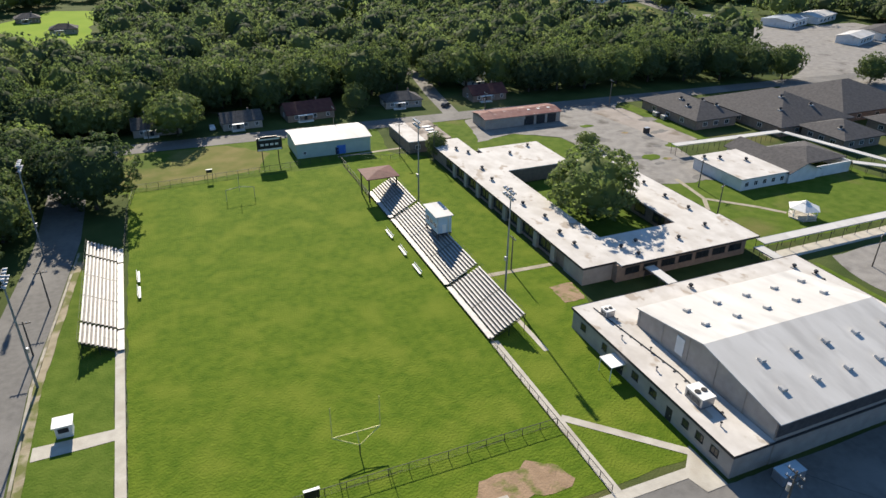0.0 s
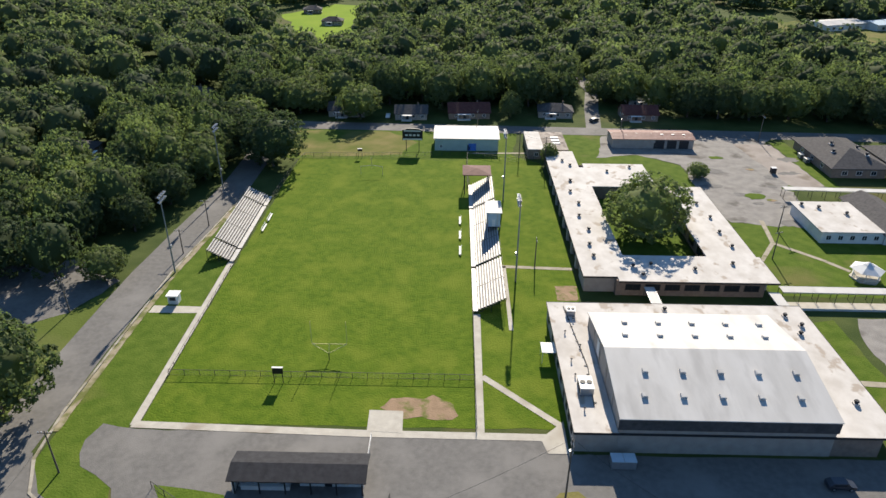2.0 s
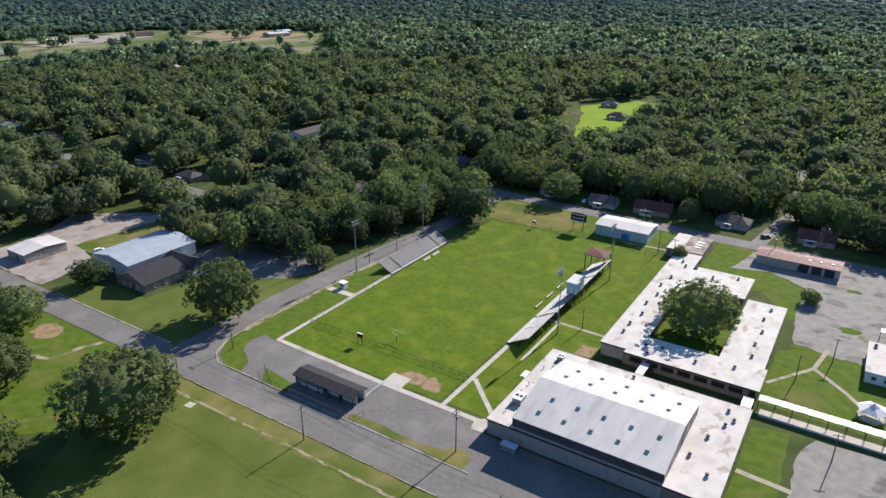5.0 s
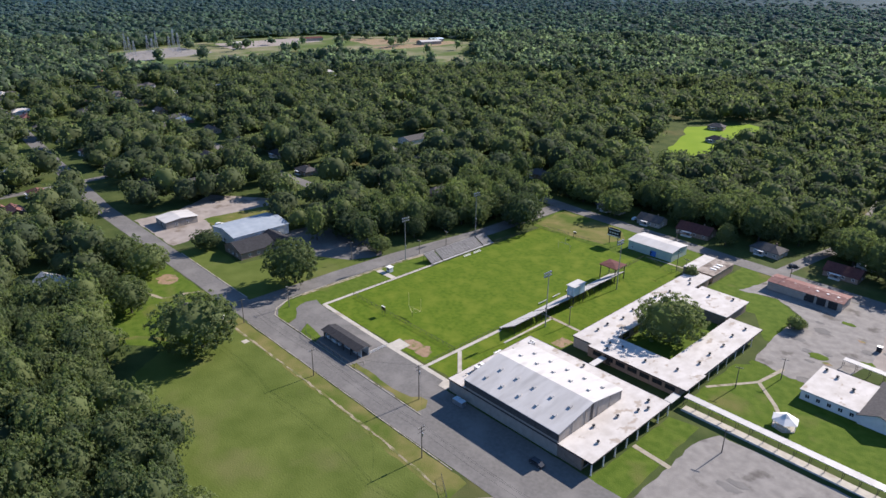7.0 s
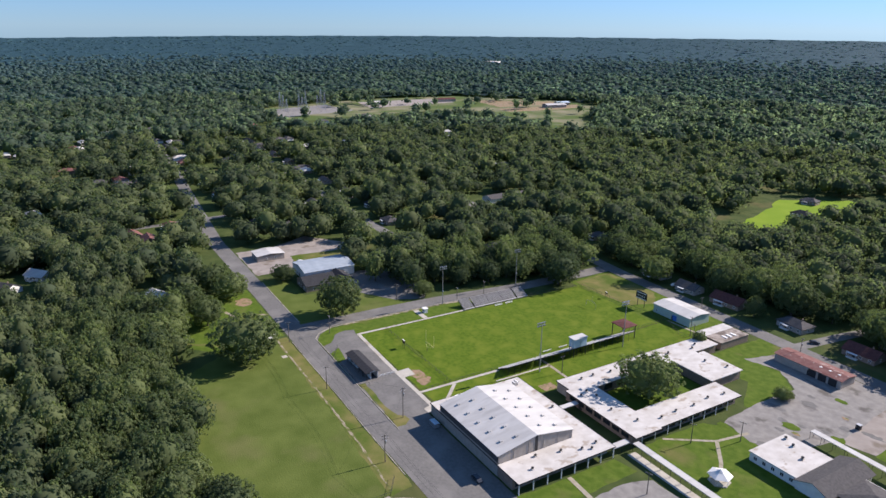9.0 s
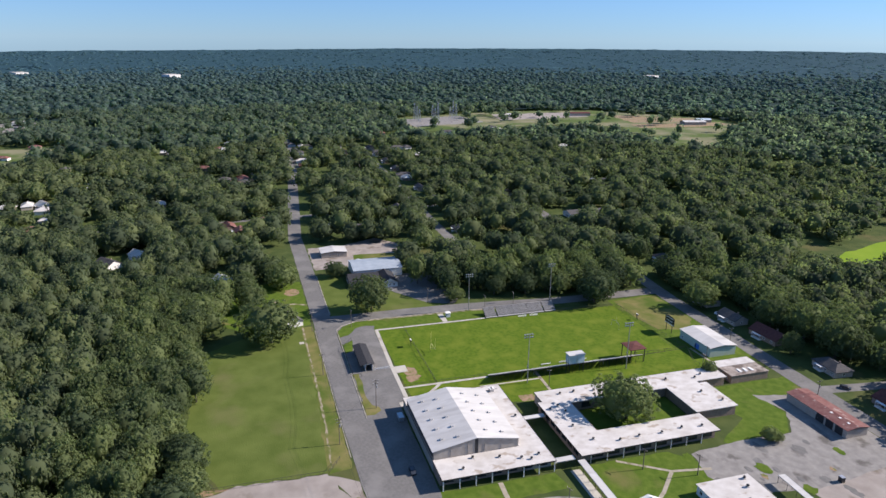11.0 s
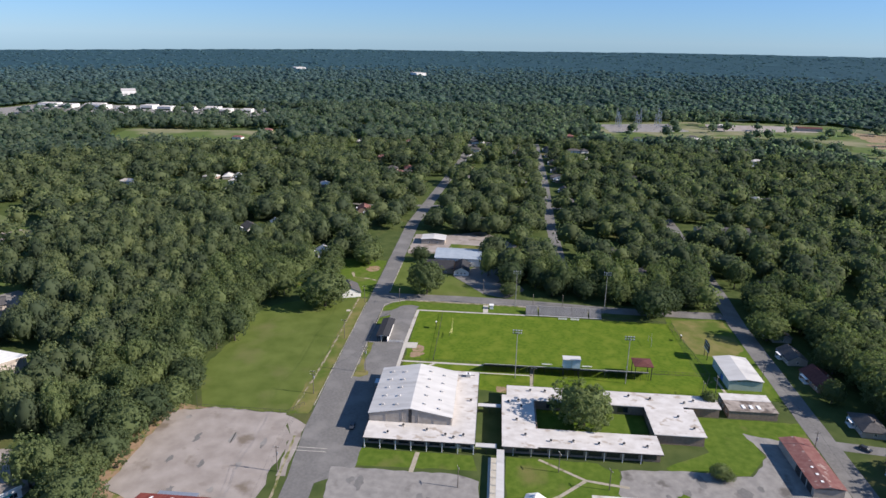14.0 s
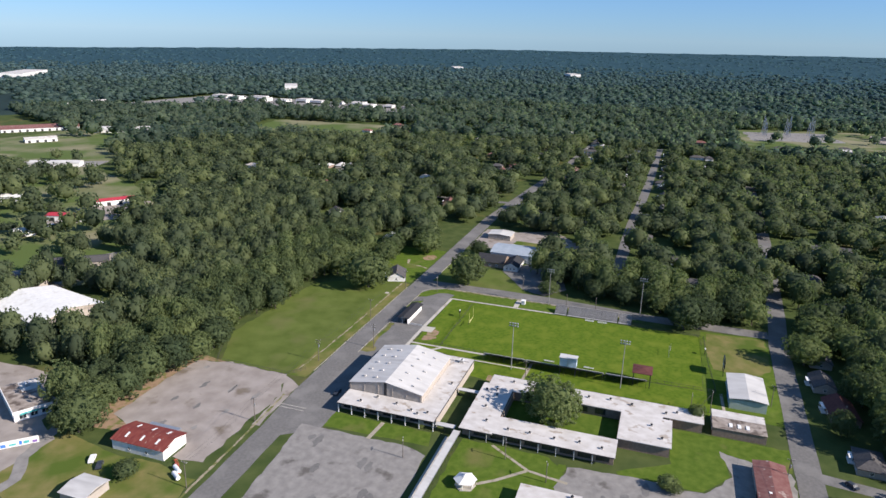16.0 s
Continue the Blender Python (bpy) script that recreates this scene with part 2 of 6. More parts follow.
# ---- mesh helpers ----
def box(bm, x0, y0, z0, x1, y1, z1):
    v = [bm.verts.new(p) for p in ((x0, y0, z0), (x1, y0, z0), (x1, y1, z0), (x0, y1, z0), (x0, y0, z1), (x1, y0, z1), (x1, y1, z1), (x0, y1, z1))]
    for f in ((3, 2, 1, 0), (4, 5, 6, 7), (0, 1, 5, 4), (1, 2, 6, 5), (2, 3, 7, 6), (3, 0, 4, 7)):
        bm.faces.new([v[i] for i in f])
    return bm


def boxes(*rows):
    bm = bmesh.new()
    for r in rows:
        box(bm, *r)
    return bm


def beam(bm, p, q, r0, r1=None, n=6):
    p, q = Vector(p), Vector(q)
    r1 = r0 if r1 is None else r1
    a = (q - p).normalized()
    s = a.orthogonal().normalized()
    t = a.cross(s)
    rings = [[bm.verts.new(c + (s * math.cos(2 * math.pi * i / n) + t * math.sin(2 * math.pi * i / n)) * r) for i in range(n)] for c, r in ((p, r0), (q, r1))]
    for i in range(n):
        bm.faces.new((rings[0][i], rings[0][(i + 1) % n], rings[1][(i + 1) % n], rings[1][i]))
    bm.faces.new(rings[0][::-1])
    bm.faces.new(rings[1])
    return bm


def beams(rows, r, n=6):
    bm = bmesh.new()
    for p, q in rows:
        beam(bm, p, q, r, n=n)
    return bm


def mesh_of(name, bm, mat):
    me = bpy.data.meshes.new(name)
    bm.to_mesh(me)
    bm.free()
    me.materials.append(mat)
    return me


def part(name, bm, mat, parent, label=""):
    ob = new(name, bm if isinstance(bm, bpy.types.Mesh) else mesh_of(name, bm, mat))
    ob.parent = parent
    return tagged(ob, label)


def thing(name, x, y, label, category, rz=0, group="", z=0.0):
    ob = new(name)
    ob.matrix_world = pose(x, y, z, 0, 0, rz)
    return tagged(ob, label, category, group)


def structure(name, bm, mat, label="", category=""):
    return tagged(new(name, mesh_of(name, bm, mat)), label, category, kind="structure")


def ribbon(name, pts, width, z, mat, label, category, shift=0.0, step=8.0, rough=0.0, thick=0.0):
    """A strip along a line in plan, with slightly uneven edges."""
    P = [Vector(p) for p in pts]
    fine = []
    for a, b in zip(P, P[1:]):
        k = max(1, int((b - a).length / step))
        fine += [a.lerp(b, i / k) for i in range(k)]
    fine.append(P[-1])
    rows = []
    for i, c in enumerate(fine):
        d = (fine[min(i + 1, len(fine) - 1)] - fine[max(i - 1, 0)]).normalized()
        nrm = Vector((d.y, -d.x))
        e = [random.uniform(-rough, rough) for _ in range(2)]
        rows.append((c + nrm * (shift - width / 2 + e[0]), c + nrm * (shift + width / 2 + e[1])))
    bm = bmesh.new()
    zs = (z,) if not thick else (z, z - thick)
    grid = [[[bm.verts.new((*p, zz)) for p in r] for r in rows] for zz in zs]
    for i in range(len(rows) - 1):
        a, b = grid[0][i], grid[0][i + 1]
        bm.faces.new((a[0], a[1], b[1], b[0]))
        if thick:
            c, d2 = grid[1][i], grid[1][i + 1]
            bm.faces.new((a[0], b[0], d2[0], c[0]))
            bm.faces.new((a[1], c[1], d2[1], b[1]))
    bmesh.ops.recalc_face_normals(bm, faces=bm.faces)
    for f in bm.faces:
        if f.normal.z < -0.5:
            f.normal_flip()
    return structure(name, bm, mat, label, category)


def patch(name, pts, z, mat, label, category, rough=0.4, step=3.0):
    """A ground area over an outline, its edge uneven by about rough metres."""
    rnd = random.Random(round(pts[0][0] * 7 + pts[0][1] * 131))
    out = []
    for a, b in zip(pts, pts[1:] + pts[:1]):
        a, b = Vector(a), Vector(b)
        k = max(1, int((b - a).length / step))
        for i in range(k):
            out.append(a.lerp(b, i / k) + Vector((rnd.uniform(-rough, rough), rnd.uniform(-rough, rough))))
    if sum(a.x * b.y - b.x * a.y for a, b in zip(out, out[1:] + out[:1])) < 0:
        out.reverse()
    bm = bmesh.new()
    f = bm.faces.new([bm.verts.new((*p, z)) for p in out])
    f.normal_update()
    bmesh.ops.triangulate(bm, faces=[f], ngon_method="EAR_CLIP")
    return structure(name, bm, mat, label, category)


def blob(cx, cy, rx, ry, n=14, seed=0):
    rnd = random.Random(seed)
    return [(cx + rx * math.cos(i * 2 * math.pi / n) * rnd.uniform(0.7, 1.15), cy + ry * math.sin(i * 2 * math.pi / n) * rnd.uniform(0.7, 1.15)) for i in range(n)]


# ---- ground, streets and lots ----
bm = bmesh.new()
rings = [[bm.verts.new((100 + r * math.cos(a * math.pi / 48), 50 + r * math.sin(a * math.pi / 48), 0)) for a in range(96)] for r in (300, 1200, 4700)]
bm.faces.new(rings[0])
for r0, r1 in zip(rings, rings[1:]):
    for i in range(96):
        bm.faces.new((r0[i], r1[i], r1[(i + 1) % 96], r0[(i + 1) % 96]))
structure("ground", bm, M_ground, "rough green ground reaching the wooded horizon", "ground")

STREET_S = [(-700, 6), (-470, -4), (-340, -14), (-180, -26), (-80, -25.5), (0, -25.5), (80, -25.6), (120, -25), (150, -22.6), (190, -21), (320, -17)]
STREET_W = [(-20, -21), (-20, 20), (-19, 52), (-13.5, 107), (-13, 165)]
STREET_N = [(-420, 190), (-200, 182), (-45, 172.5), (0, 168.5), (80, 166), (150, 164), (260, 160), (420, 150)]
STREET_C = [(-60, 84), (-190, 84), (-374, 90), (-640, 94)]
STREET_D = [(-230, -200), (-242, -26), (-250, 84), (-262, 184)]
ribbon("road_south", STREET_S, 9.6, 0.05, M_asphalt, "grey worn asphalt street beside the school", "road", rough=0.15)
ribbon("road_west", STREET_W, 9.4, 0.055, M_asphalt, "grey asphalt side street along the football field", "road", rough=0.12)
ribbon("road_north", STREET_N, 9.0, 0.06, M_asphalt, "grey asphalt street behind the scoreboard", "road", rough=0.12)
ribbon("road_town", STREET_C, 8.0, 0.055, M_asphalt, "pale asphalt street between houses and trees", "road", rough=0.12)
ribbon("road_cross", STREET_D, 7.0, 0.045, M_asphalt, "asphalt cross street under trees", "road", rough=0.12)
ribbon("road_lane", [(110, 166), (114, 196), (119, 224), (116, 260), (108, 320)], 6.0, 0.045, M_asphalt, "narrow lane going north among houses", "road")
patch("junction", [(250, 152), (286, 132), (310, 124), (336, 134), (366, 172), (432, 222), (432, 262), (368, 262), (366, 320), (332, 316), (310, 226), (292, 176)], 0.052, M_lot, "wide pale paved junction beyond the school", "road", 0.6)
ribbon("road_highway", [(335, 270), (350, 330), (380, 460), (420, 640)], 14.0, 0.05, M_asphalt, "wide pale highway beyond the woods", "road")
patch("pale_field", [(255, 330), (330, 320), (350, 372), (302, 420), (262, 400)], 0.04, M_drylawn, "pale olive field beyond the trees", "field", 1.5, 8)
patch("street_corner", [(-24, -21), (-24, -8), (-15, -8), (-9.5, -16.5), (-3, -20.5), (-3, -22), (-24, -22)], 0.035, M_asphalt, "rounded asphalt street corner", "road", 0.05)
patch("street_corner", [(-15.4, -8), (-12, -14.5), (-7, -19), (0, -20.8), (0, -22), (-16, -22), (-18, -8)], 0.065, M_asphalt, "flared asphalt street corner", "road", 0.05)
# kerbs
ribbon("kerb_south", [(-6, -20.0), (40, -20.5), (80, -20.6)], 0.34, 0.17, M_kerb, "concrete kerb along the street", "kerb", thick=0.16, rough=0.04)
ribbon("kerb_far_side", [(-8, -30.6), (80, -30.7), (104, -30.6)], 0.26, 0.14, M_kerb, "low concrete kerb on the meadow side", "kerb", thick=0.13, rough=0.05)
ribbon("kerb_west", [(-6, -20.0), (-10.8, -16.6), (-14, -9.5), (-14.9, 2), (-14.6, 20), (-13.9, 52), (-9, 100)], 0.5, 0.17, M_kerb, "worn concrete kerb round the street corner", "kerb", thick=0.16, rough=0.05, step=3)
ribbon("footpath_west", [(-13.9, -3), (-13.7, 20), (-13.0, 52), (-8.1, 100)], 1.3, 0.10, M_pathdirt, "broken concrete footpath beside the side street", "footpath", rough=0.12, step=2)
ribbon("kerb_church", [(-90, -20.4), (-40, -20.6), (-27, -20.4)], 0.45, 0.16, M_kerb, "pale concrete kerb before the church lawn", "kerb", thick=0.15)
# lawns and turf
patch("playing_field", [(0.2, 13.2), (60, 13.2), (60.4, 60), (59.5, 132), (1.5, 132), (0.4, 70)], 0.03, M_turf, "mown green football field turf", "turf", 0.3)
patch("lawn_end", [(0.2, -0.2), (60, -0.2), (60, 13.2), (0.2, 13.2)], 0.026, M_turf, "green grass behind the goal", "lawn", 0.15)
patch("lawn_west", [(-13.8, -11), (-10, -17.2), (-6, -19.6), (2.6, -19.8), (1.2, -14), (-5, -10.5), (-1.5, -6), (-1.6, 60), (-7, 104), (-12.5, 60), (-13.6, 0)], 0.022, M_lawn, "green verge beside the side street", "lawn", 0.3)
patch("lawn_east", [(61.4, 0), (76, 0), (85.4, 46), (85.4, 130), (75, 138), (60, 132), (61.4, 60)], 0.024, M_turf, "green grass between bleachers and school", "lawn", 0.3)
patch("lawn_north", [(-6, 132), (75, 132), (80, 163), (-8, 163)], 0.021, M_lawn, "green grass behind the far goal", "lawn", 0.4)
patch("south_meadow", [(-16, -36), (0, -31.5), (110, -31.5), (111, -40), (110, -74), (82, -88), (6, -84), (-12, -60)], 0.02, M_southgrass, "large mown green meadow across the street", "lawn", 0.8)
patch("tree_lawn", [(-84, -31), (-16, -31), (-12, -62), (-30, -78), (-84, -74)], 0.021, M_lawn, "shaded lawn under scattered trees", "lawn", 0.6)
patch("church_lawn", [(-92, -20.6), (-24.6, -20.6), (-24.7, 4), (-24.2, 46), (-30, 34), (-58, 14), (-60, -6), (-92, -6)], 0.02, M_southgrass, "olive green church lawn", "lawn", 0.4)
patch("lawn_front", [(131, -14), (142, -14), (140, 36), (131.5, 34)], 0.022, M_lawn, "green front lawn of the gymnasium", "lawn", 0.3)
patch("lawn_gazebo", [(131, 46), (200, 46), (200, 98), (152, 96), (131, 78)], 0.022, M_lawn, "green lawn round the gazebo", "lawn", 0.4)
patch("lawn_school_north", [(96, 161), (111, 160), (111, 138), (121, 139), (133, 130), (134, 112), (136, 104), (131, 101.5), (120, 119.6), (96, 119.6)], 0.028, M_lawn, "green grass strips north of the school", "lawn", 0.4)
patch("lawn_school_side", [(174.8, 112), (179.6, 112), (179.6, 156), (173.6, 154)], 0.025, M_lawn, "green grass strip beside the grey-roofed school", "lawn", 0.3)
patch("courtyard_lawn", [(97, 57), (118, 57), (118, 100), (97, 100)], 0.022, M_lawn, "shaded grass courtyard", "lawn", 0.1)
patch("verge_south", [(8, -14.5), (12, -20), (22, -20), (20, -16)], 0.075, M_lawn, "small grass verge by the fence", "lawn", 0.2)
patch("verge_pole", [(43, -17.2), (63.6, -17.6), (71, -16.8), (73, -14.4), (76, -14.0), (78.5, -17), (78, -19.9), (43, -19.9)], 0.075, M_drylawn, "dry grass verge beside the street", "lawn", 0.4)
# lots
patch("field_lot", [(-7.5, -5), (-6.5, -0.8), (0, -2), (75, -3), (75.5, -6), (86, -6.2), (86, -20), (44, -20.2), (3.5, -20), (1.5, -15.5), (-2, -12.6), (-5.5, -10.8), (-7.2, -8)], 0.045, M_asphalt, "grey asphalt lot behind the field end", "parking lot", 0.25)
patch("gym_drive", [(75, -6), (146, -6), (150, -14), (154, -19), (120, -21.6), (76, -21.6)], 0.042, M_asphalt, "asphalt drive along the gymnasium", "parking lot", 0.2)
patch("front_lot", [(143, -14), (190, -10), (196, 38), (146, 37), (143, 30)], 0.045, M_lot, "patchy grey front parking lot", "parking lot", 0.5)
patch("south_lot", [(111, -40), (110, -69), (114, -83.5), (136, -85), (163, -84.5), (168, -72), (168.4, -45.4), (178, -45), (177, -33.5), (166, -33.5), (149, -34), (128, -33)], 0.035, M_lotbrown, "crumbling pinkish paved lot", "parking lot", 0.7)
patch("south_lot_apron", [(112, -40), (128, -33), (150, -31.5), (150, -28.5), (118, -30)], 0.03, M_lotbrown, "broken paved apron by the street", "parking lot", 0.4)
patch("north_lot", [(106, 136), (121, 140), (133.6, 130.5), (133, 97), (135, 86), (147, 82.7), (157.5, 88), (165.3, 119.5), (162, 140), (176, 160), (112, 160)], 0.035, M_lot, "patchy grey school parking lot", "parking lot", 0.7)
patch("north_slab", [(163.5, 110), (174.5, 113), (173, 152), (159.2, 152.9), (162, 128)], 0.05, M_lotbrown, "old pinkish concrete slab", "slab", 0.4)
patch("church_lot", [(-60, 14), (-30, 34), (-24.6, 48), (-40, 58), (-80, 48), (-82, 30)], 0.03, M_asphalt, "asphalt church parking lot under trees", "parking lot", 0.4)
patch("garage_lot", [(-150, -20), (-102, -20), (-104, 2), (-120, 8), (-112, 46), (-130, 56), (-165, 30), (-150, 4)], 0.03, M_lotbrown, "gravel yard beside the garage", "yard", 0.6)
patch("back_yard", [(-128, 8), (-104, 6), (-102, 46), (-124, 54)], 0.04, M_drylawn, "dry grass yard behind the church hall", "lawn", 0.6)
# bare ground and concrete
patch("dirt_patch", blob(50, 4.8, 7.5, 3.6, 16, 3), 0.055, M_dirt, "bare reddish dirt patch in the grass", "dirt", 0.4, 1.2)
patch("dirt_square", [(79.6, 42.2), (84.4, 42.2), (85.2, 48.8), (80, 48.8)], 0.055, M_dirt, "square of bare tan dirt", "dirt", 0.2, 1.0)
patch("verge_strip", [(-14, -31), (110, -31), (112, -40), (60, -37.2), (0, -36.6), (-14, -37)], 0.03, M_drylawn, "dry grass verge along the street", "lawn", 0.5)
ribbon("footpath_verge", [(-18, -36), (0, -36.2), (40, -36.0), (80, -36.4), (108, -38)], 0.8, 0.06, M_pathdirt, "pale trodden path along the meadow", "path", rough=0.25, step=2)
for k in range(9):
    patch("worn_patch", blob(136 + (k * 37) % 42, 84 + (k * 53) % 66, 2.5 + k % 3, 1.6 + k % 2, 12, k), 0.06 + k * .004, M_lawn if k % 3 == 0 else M_asphalt, "weedy or tarred patch in the school lot", "patch", 0.4, 1.0)
for k in range(8):
    patch("worn_patch", blob(150 + (k * 23) % 38, -6 + (k * 31) % 38, 2.2 + k % 3, 1.5, 12, 30 + k), 0.06 + k * .004, M_asphalt, "tarred patch in the front lot", "patch", 0.4, 1.0)
for k in range(9):
    patch("worn_patch", blob(118 + (k * 29) % 44, -76 + (k * 17) % 38, 1.6 + k % 3, 1.0, 12, 60 + k), 0.05 + k * .004, M_asphalt if k % 2 else M_lot, "dark stain on the crumbling lot", "patch", 0.4, 1.0)
ribbon("walk_left", [(-0.8, -1), (-0.8, 58)], 1.5, 0.09, M_concrete, "pale concrete walk along the field", "walk")
ribbon("walk_end", [(-1.2, -0.8), (40, -2.0), (75, -2.2)], 1.7, 0.085, M_concrete, "pale concrete walk behind the goal", "walk")
ribbon("walk_right", [(60.6, -1.4), (60.9, 36)], 1.5, 0.095, M_concrete, "pale concrete walk beside the field fence", "walk", step=4)
ribbon("walk_diagonal", [(61.4, 14.2), (75, 0.8)], 1.4, 0.08, M_concrete, "diagonal concrete path", "walk")
patch("concrete_pad", [(40.6, -1.4), (46.9, -1.8), (46.7, 3.9), (40.5, 4.0)], 0.105, M_concrete, "pale square concrete pad", "pad", 0.03)
patch("kiosk_slab", [(-12.5, 34.4), (-1.4, 34.6), (-1.4, 37.2), (-12.4, 37.4)], 0.07, M_concrete, "concrete slab under the ticket kiosk", "slab", 0.06)
patch("gym_apron", [(71, -2.5), (75.6, 2), (75.6, -6), (72, -6)], 0.1, M_concrete, "concrete apron at the gymnasium corner", "slab", 0.05)
ribbon("walk_cross", [(61.5, 58), (85.4, 57)], 1.3, 0.07, M_walkworn, "narrow concrete path from bleachers to school", "walk", rough=0.08)
ribbon("walk_bleacher", [(68.2, 30), (68.2, 58)], 1.0, 0.07, M_concrete, "concrete strip behind the bleachers", "walk", rough=0.05)
ribbon("walk_gym_front", [(131.5, 14.5), (143.5, 13.5)], 1.6, 0.07, M_walkworn, "concrete path to the gymnasium front", "walk", rough=0.08)
ribbon("walk_lawn_a", [(131.3, 57.5), (141.8, 73), (144.2, 87)], 1.2, 0.065, M_walkworn, "concrete path across the lawn", "walk", rough=0.1)
ribbon("walk_lawn_b", [(141.8, 73), (151, 63.6), (155, 58)], 1.3, 0.068, M_walkworn, "worn path across the lawn", "walk", rough=0.15)
ribbon("walk_canopy", [(132, 41.5), (200, 41.5)], 3.6, 0.06, M_concrete, "concrete walk under the long canopy", "walk")
ribbon("walk_scoreboard", [(60, 139), (85, 140)], 1.2, 0.062, M_walkworn, "concrete path by the field house", "walk")
ribbon("parking_line", [(133, -18), (133, -30)], 0.3, 0.07, M_concrete, "worn white stop line", "marking")
ribbon("parking_line", [(135, -18), (135, -30)], 0.3, 0.07, M_concrete, "worn white stop line", "marking")
patch("dirt_patch", blob(-66, -37, 7.5, 4.5, 14, 8), 0.03, M_dirt, "bare brown dirt beside the street", "dirt", 0.5, 1.2)
ribbon("footpath_verge", [(-44, -31), (-47, -36), (-49, -46), (-58, -49)], 1.6, 0.045, M_pathdirt, "pale worn drive across the shaded lawn", "path", rough=0.3, step=2)
ribbon("dry_edge", [(-34, -78), (-28, -71.5), (-21, -61.5), (-10, -56)], 2.2, 0.04, M_drylawn, "dry grass bank at the meadow's end", "lawn", rough=0.5, step=2)
ribbon("footpath_verge", [(126, -32.0), (160, -29.6), (206, -27.6)], 0.9, 0.062, M_pathdirt, "broken concrete footpath beside the street", "footpath", rough=0.2, step=2)
patch("dirt_verge", [(110.4, -68), (113, -82), (136, -84), (163, -84), (168, -72), (172, -76), (173, -92), (108, -92)], 0.024, M_dirt, "brown weedy dirt between lot and trees", "dirt", 0.5, 2.0)
patch("concrete_pad", [(3.4, -39.4), (5.8, -39.2), (5.6, -37.0), (3.3, -37.2)], 0.055, M_concrete, "small square concrete pad in the meadow", "pad", 0.03)
# far clearings
patch("far_meadow", [(-70, 420), (-40, 472), (-10, 460), (-16, 400), (-6, 316), (-34, 310), (-52, 372)], 0.04, M_meadow, "bright green meadow among the woods", "meadow", 2.0, 10)
patch("far_field", [(-530, -490), (-560, -300), (-690, -290), (-670, -530)], 0.04, M_drypale, "pale green field among the woods", "field", 3.0, 12)
patch("substation_ground", [(-740, 215), (-930, 205), (-1010, 460), (-985, 650), (-800, 800), (-700, 790), (-600, 665), (-455, 555), (-460, 505), (-615, 510), (-720, 570), (-780, 480), (-770, 360)], 0.04, M_drypale, "dry grass clearing round a substation", "clearing", 4.0, 14)
patch("bare_field", [(-748, 600), (-742, 780), (-706, 768), (-690, 690), (-700, 595)], 0.05, M_dirt, "reddish bare earth field by the depot", "field", 3.0, 12)
patch("substation_yard", [(-800, 225), (-910, 220), (-950, 350), (-840, 360)], 0.06, M_lot, "pale gravel substation yard", "yard", 3.0, 12)
patch("depot_yard", [(-860, 400), (-960, 420), (-960, 600), (-880, 590)], 0.06, M_lotbrown, "pale gravel depot yard", "yard", 3.0, 12)
patch("depot_yard", [(-770, 620), (-900, 640), (-810, 770), (-760, 760)], 0.06, M_dirt, "brownish bare depot yard", "yard", 3.0, 12)
patch("strip_ground", [(-690, -930), (-1000, -880), (-1000, -370), (-850, -370), (-840, -690)], 0.04, M_lot, "pale commercial strip with lots", "clearing", 3.0, 14)
patch("south_town_ground", [(95, -262), (58, -200), (20, -205), (-60, -285), (-125, -300), (-215, -465), (-440, -560), (-420, -700), (-300, -720), (-150, -500), (-40, -390)], 0.04, M_drypale, "open dry yards at the town edge", "clearing", 3.0, 14)
patch("town_lot", [(98, -262), (70, -215), (10, -200), (0, -230), (60, -262)], 0.07, M_lot, "grey lot by long grey buildings", "parking lot", 1.0, 6)
patch("town_lot", [(-20, -330), (-60, -295), (-120, -310), (-100, -350)], 0.07, M_lotbrown, "gravel yard by red-roofed sheds", "yard", 1.0, 6)
patch("town_lot", [(-160, -540), (-220, -470), (-250, -480), (-200, -570)], 0.07, M_lot, "pale lot by a long warehouse", "parking lot", 1.0, 8)
patch("store_yard", [(146, -170), (250, -170), (250, -92), (184, -92), (176, -106), (146, -110)], 0.03, M_lotbrown, "worn gravel yard behind the store", "yard", 0.8, 5)
patch("worn_grass", [(176, -100), (214, -98), (216, -28), (186, -30), (183, -46), (183, -70)], 0.026, M_drylawn, "worn dry grass with parked cars", "lawn", 0.8, 4)
ribbon("road_back", [(250, -88), (206, -84), (196, -92), (150, -104)], 4.0, 0.06, M_lot, "narrow worn drive behind the shed", "drive", rough=0.3, step=4)
patch("dry_corner", [(-5, 135), (14, 134), (36, 137), (42, 150), (30, 162), (-6, 162)], 0.026, M_drylawn, "olive dry grass behind the far goal", "lawn", 0.8)
patch("lot_island", blob(149, 104, 3.6, 2.6, 14, 5), 0.098, M_lawn, "small grass island in the worn lot", "grass", 0.2, 1.5)
for x, y, r in ((145, 105.5, 2.6), (151, 108, 1.8), (153, 101.5, 1.6), (148, 99, 1.8), (155, 97, 1.5), (157.5, 112, 1.7), (160, 120, 2.6), (156, 127, 1.6), (154, 99.5, 1.2), (140, 131, 1.8)):
    patch("worn_patch", blob(x, y, r, r * .6, 12, int(x)), 0.094 - r * .004, M_dirt if int(x) % 3 == 0 else M_asphalt, "dark damp patch in the worn lot", "patch", 0.2, 1.0)




# ---- building kit ----
SHARED = {}


def shared(key, make, mat):
    if key not in SHARED:
        SHARED[key] = mesh_of(key[0], make(), mat)
    return SHARED[key]


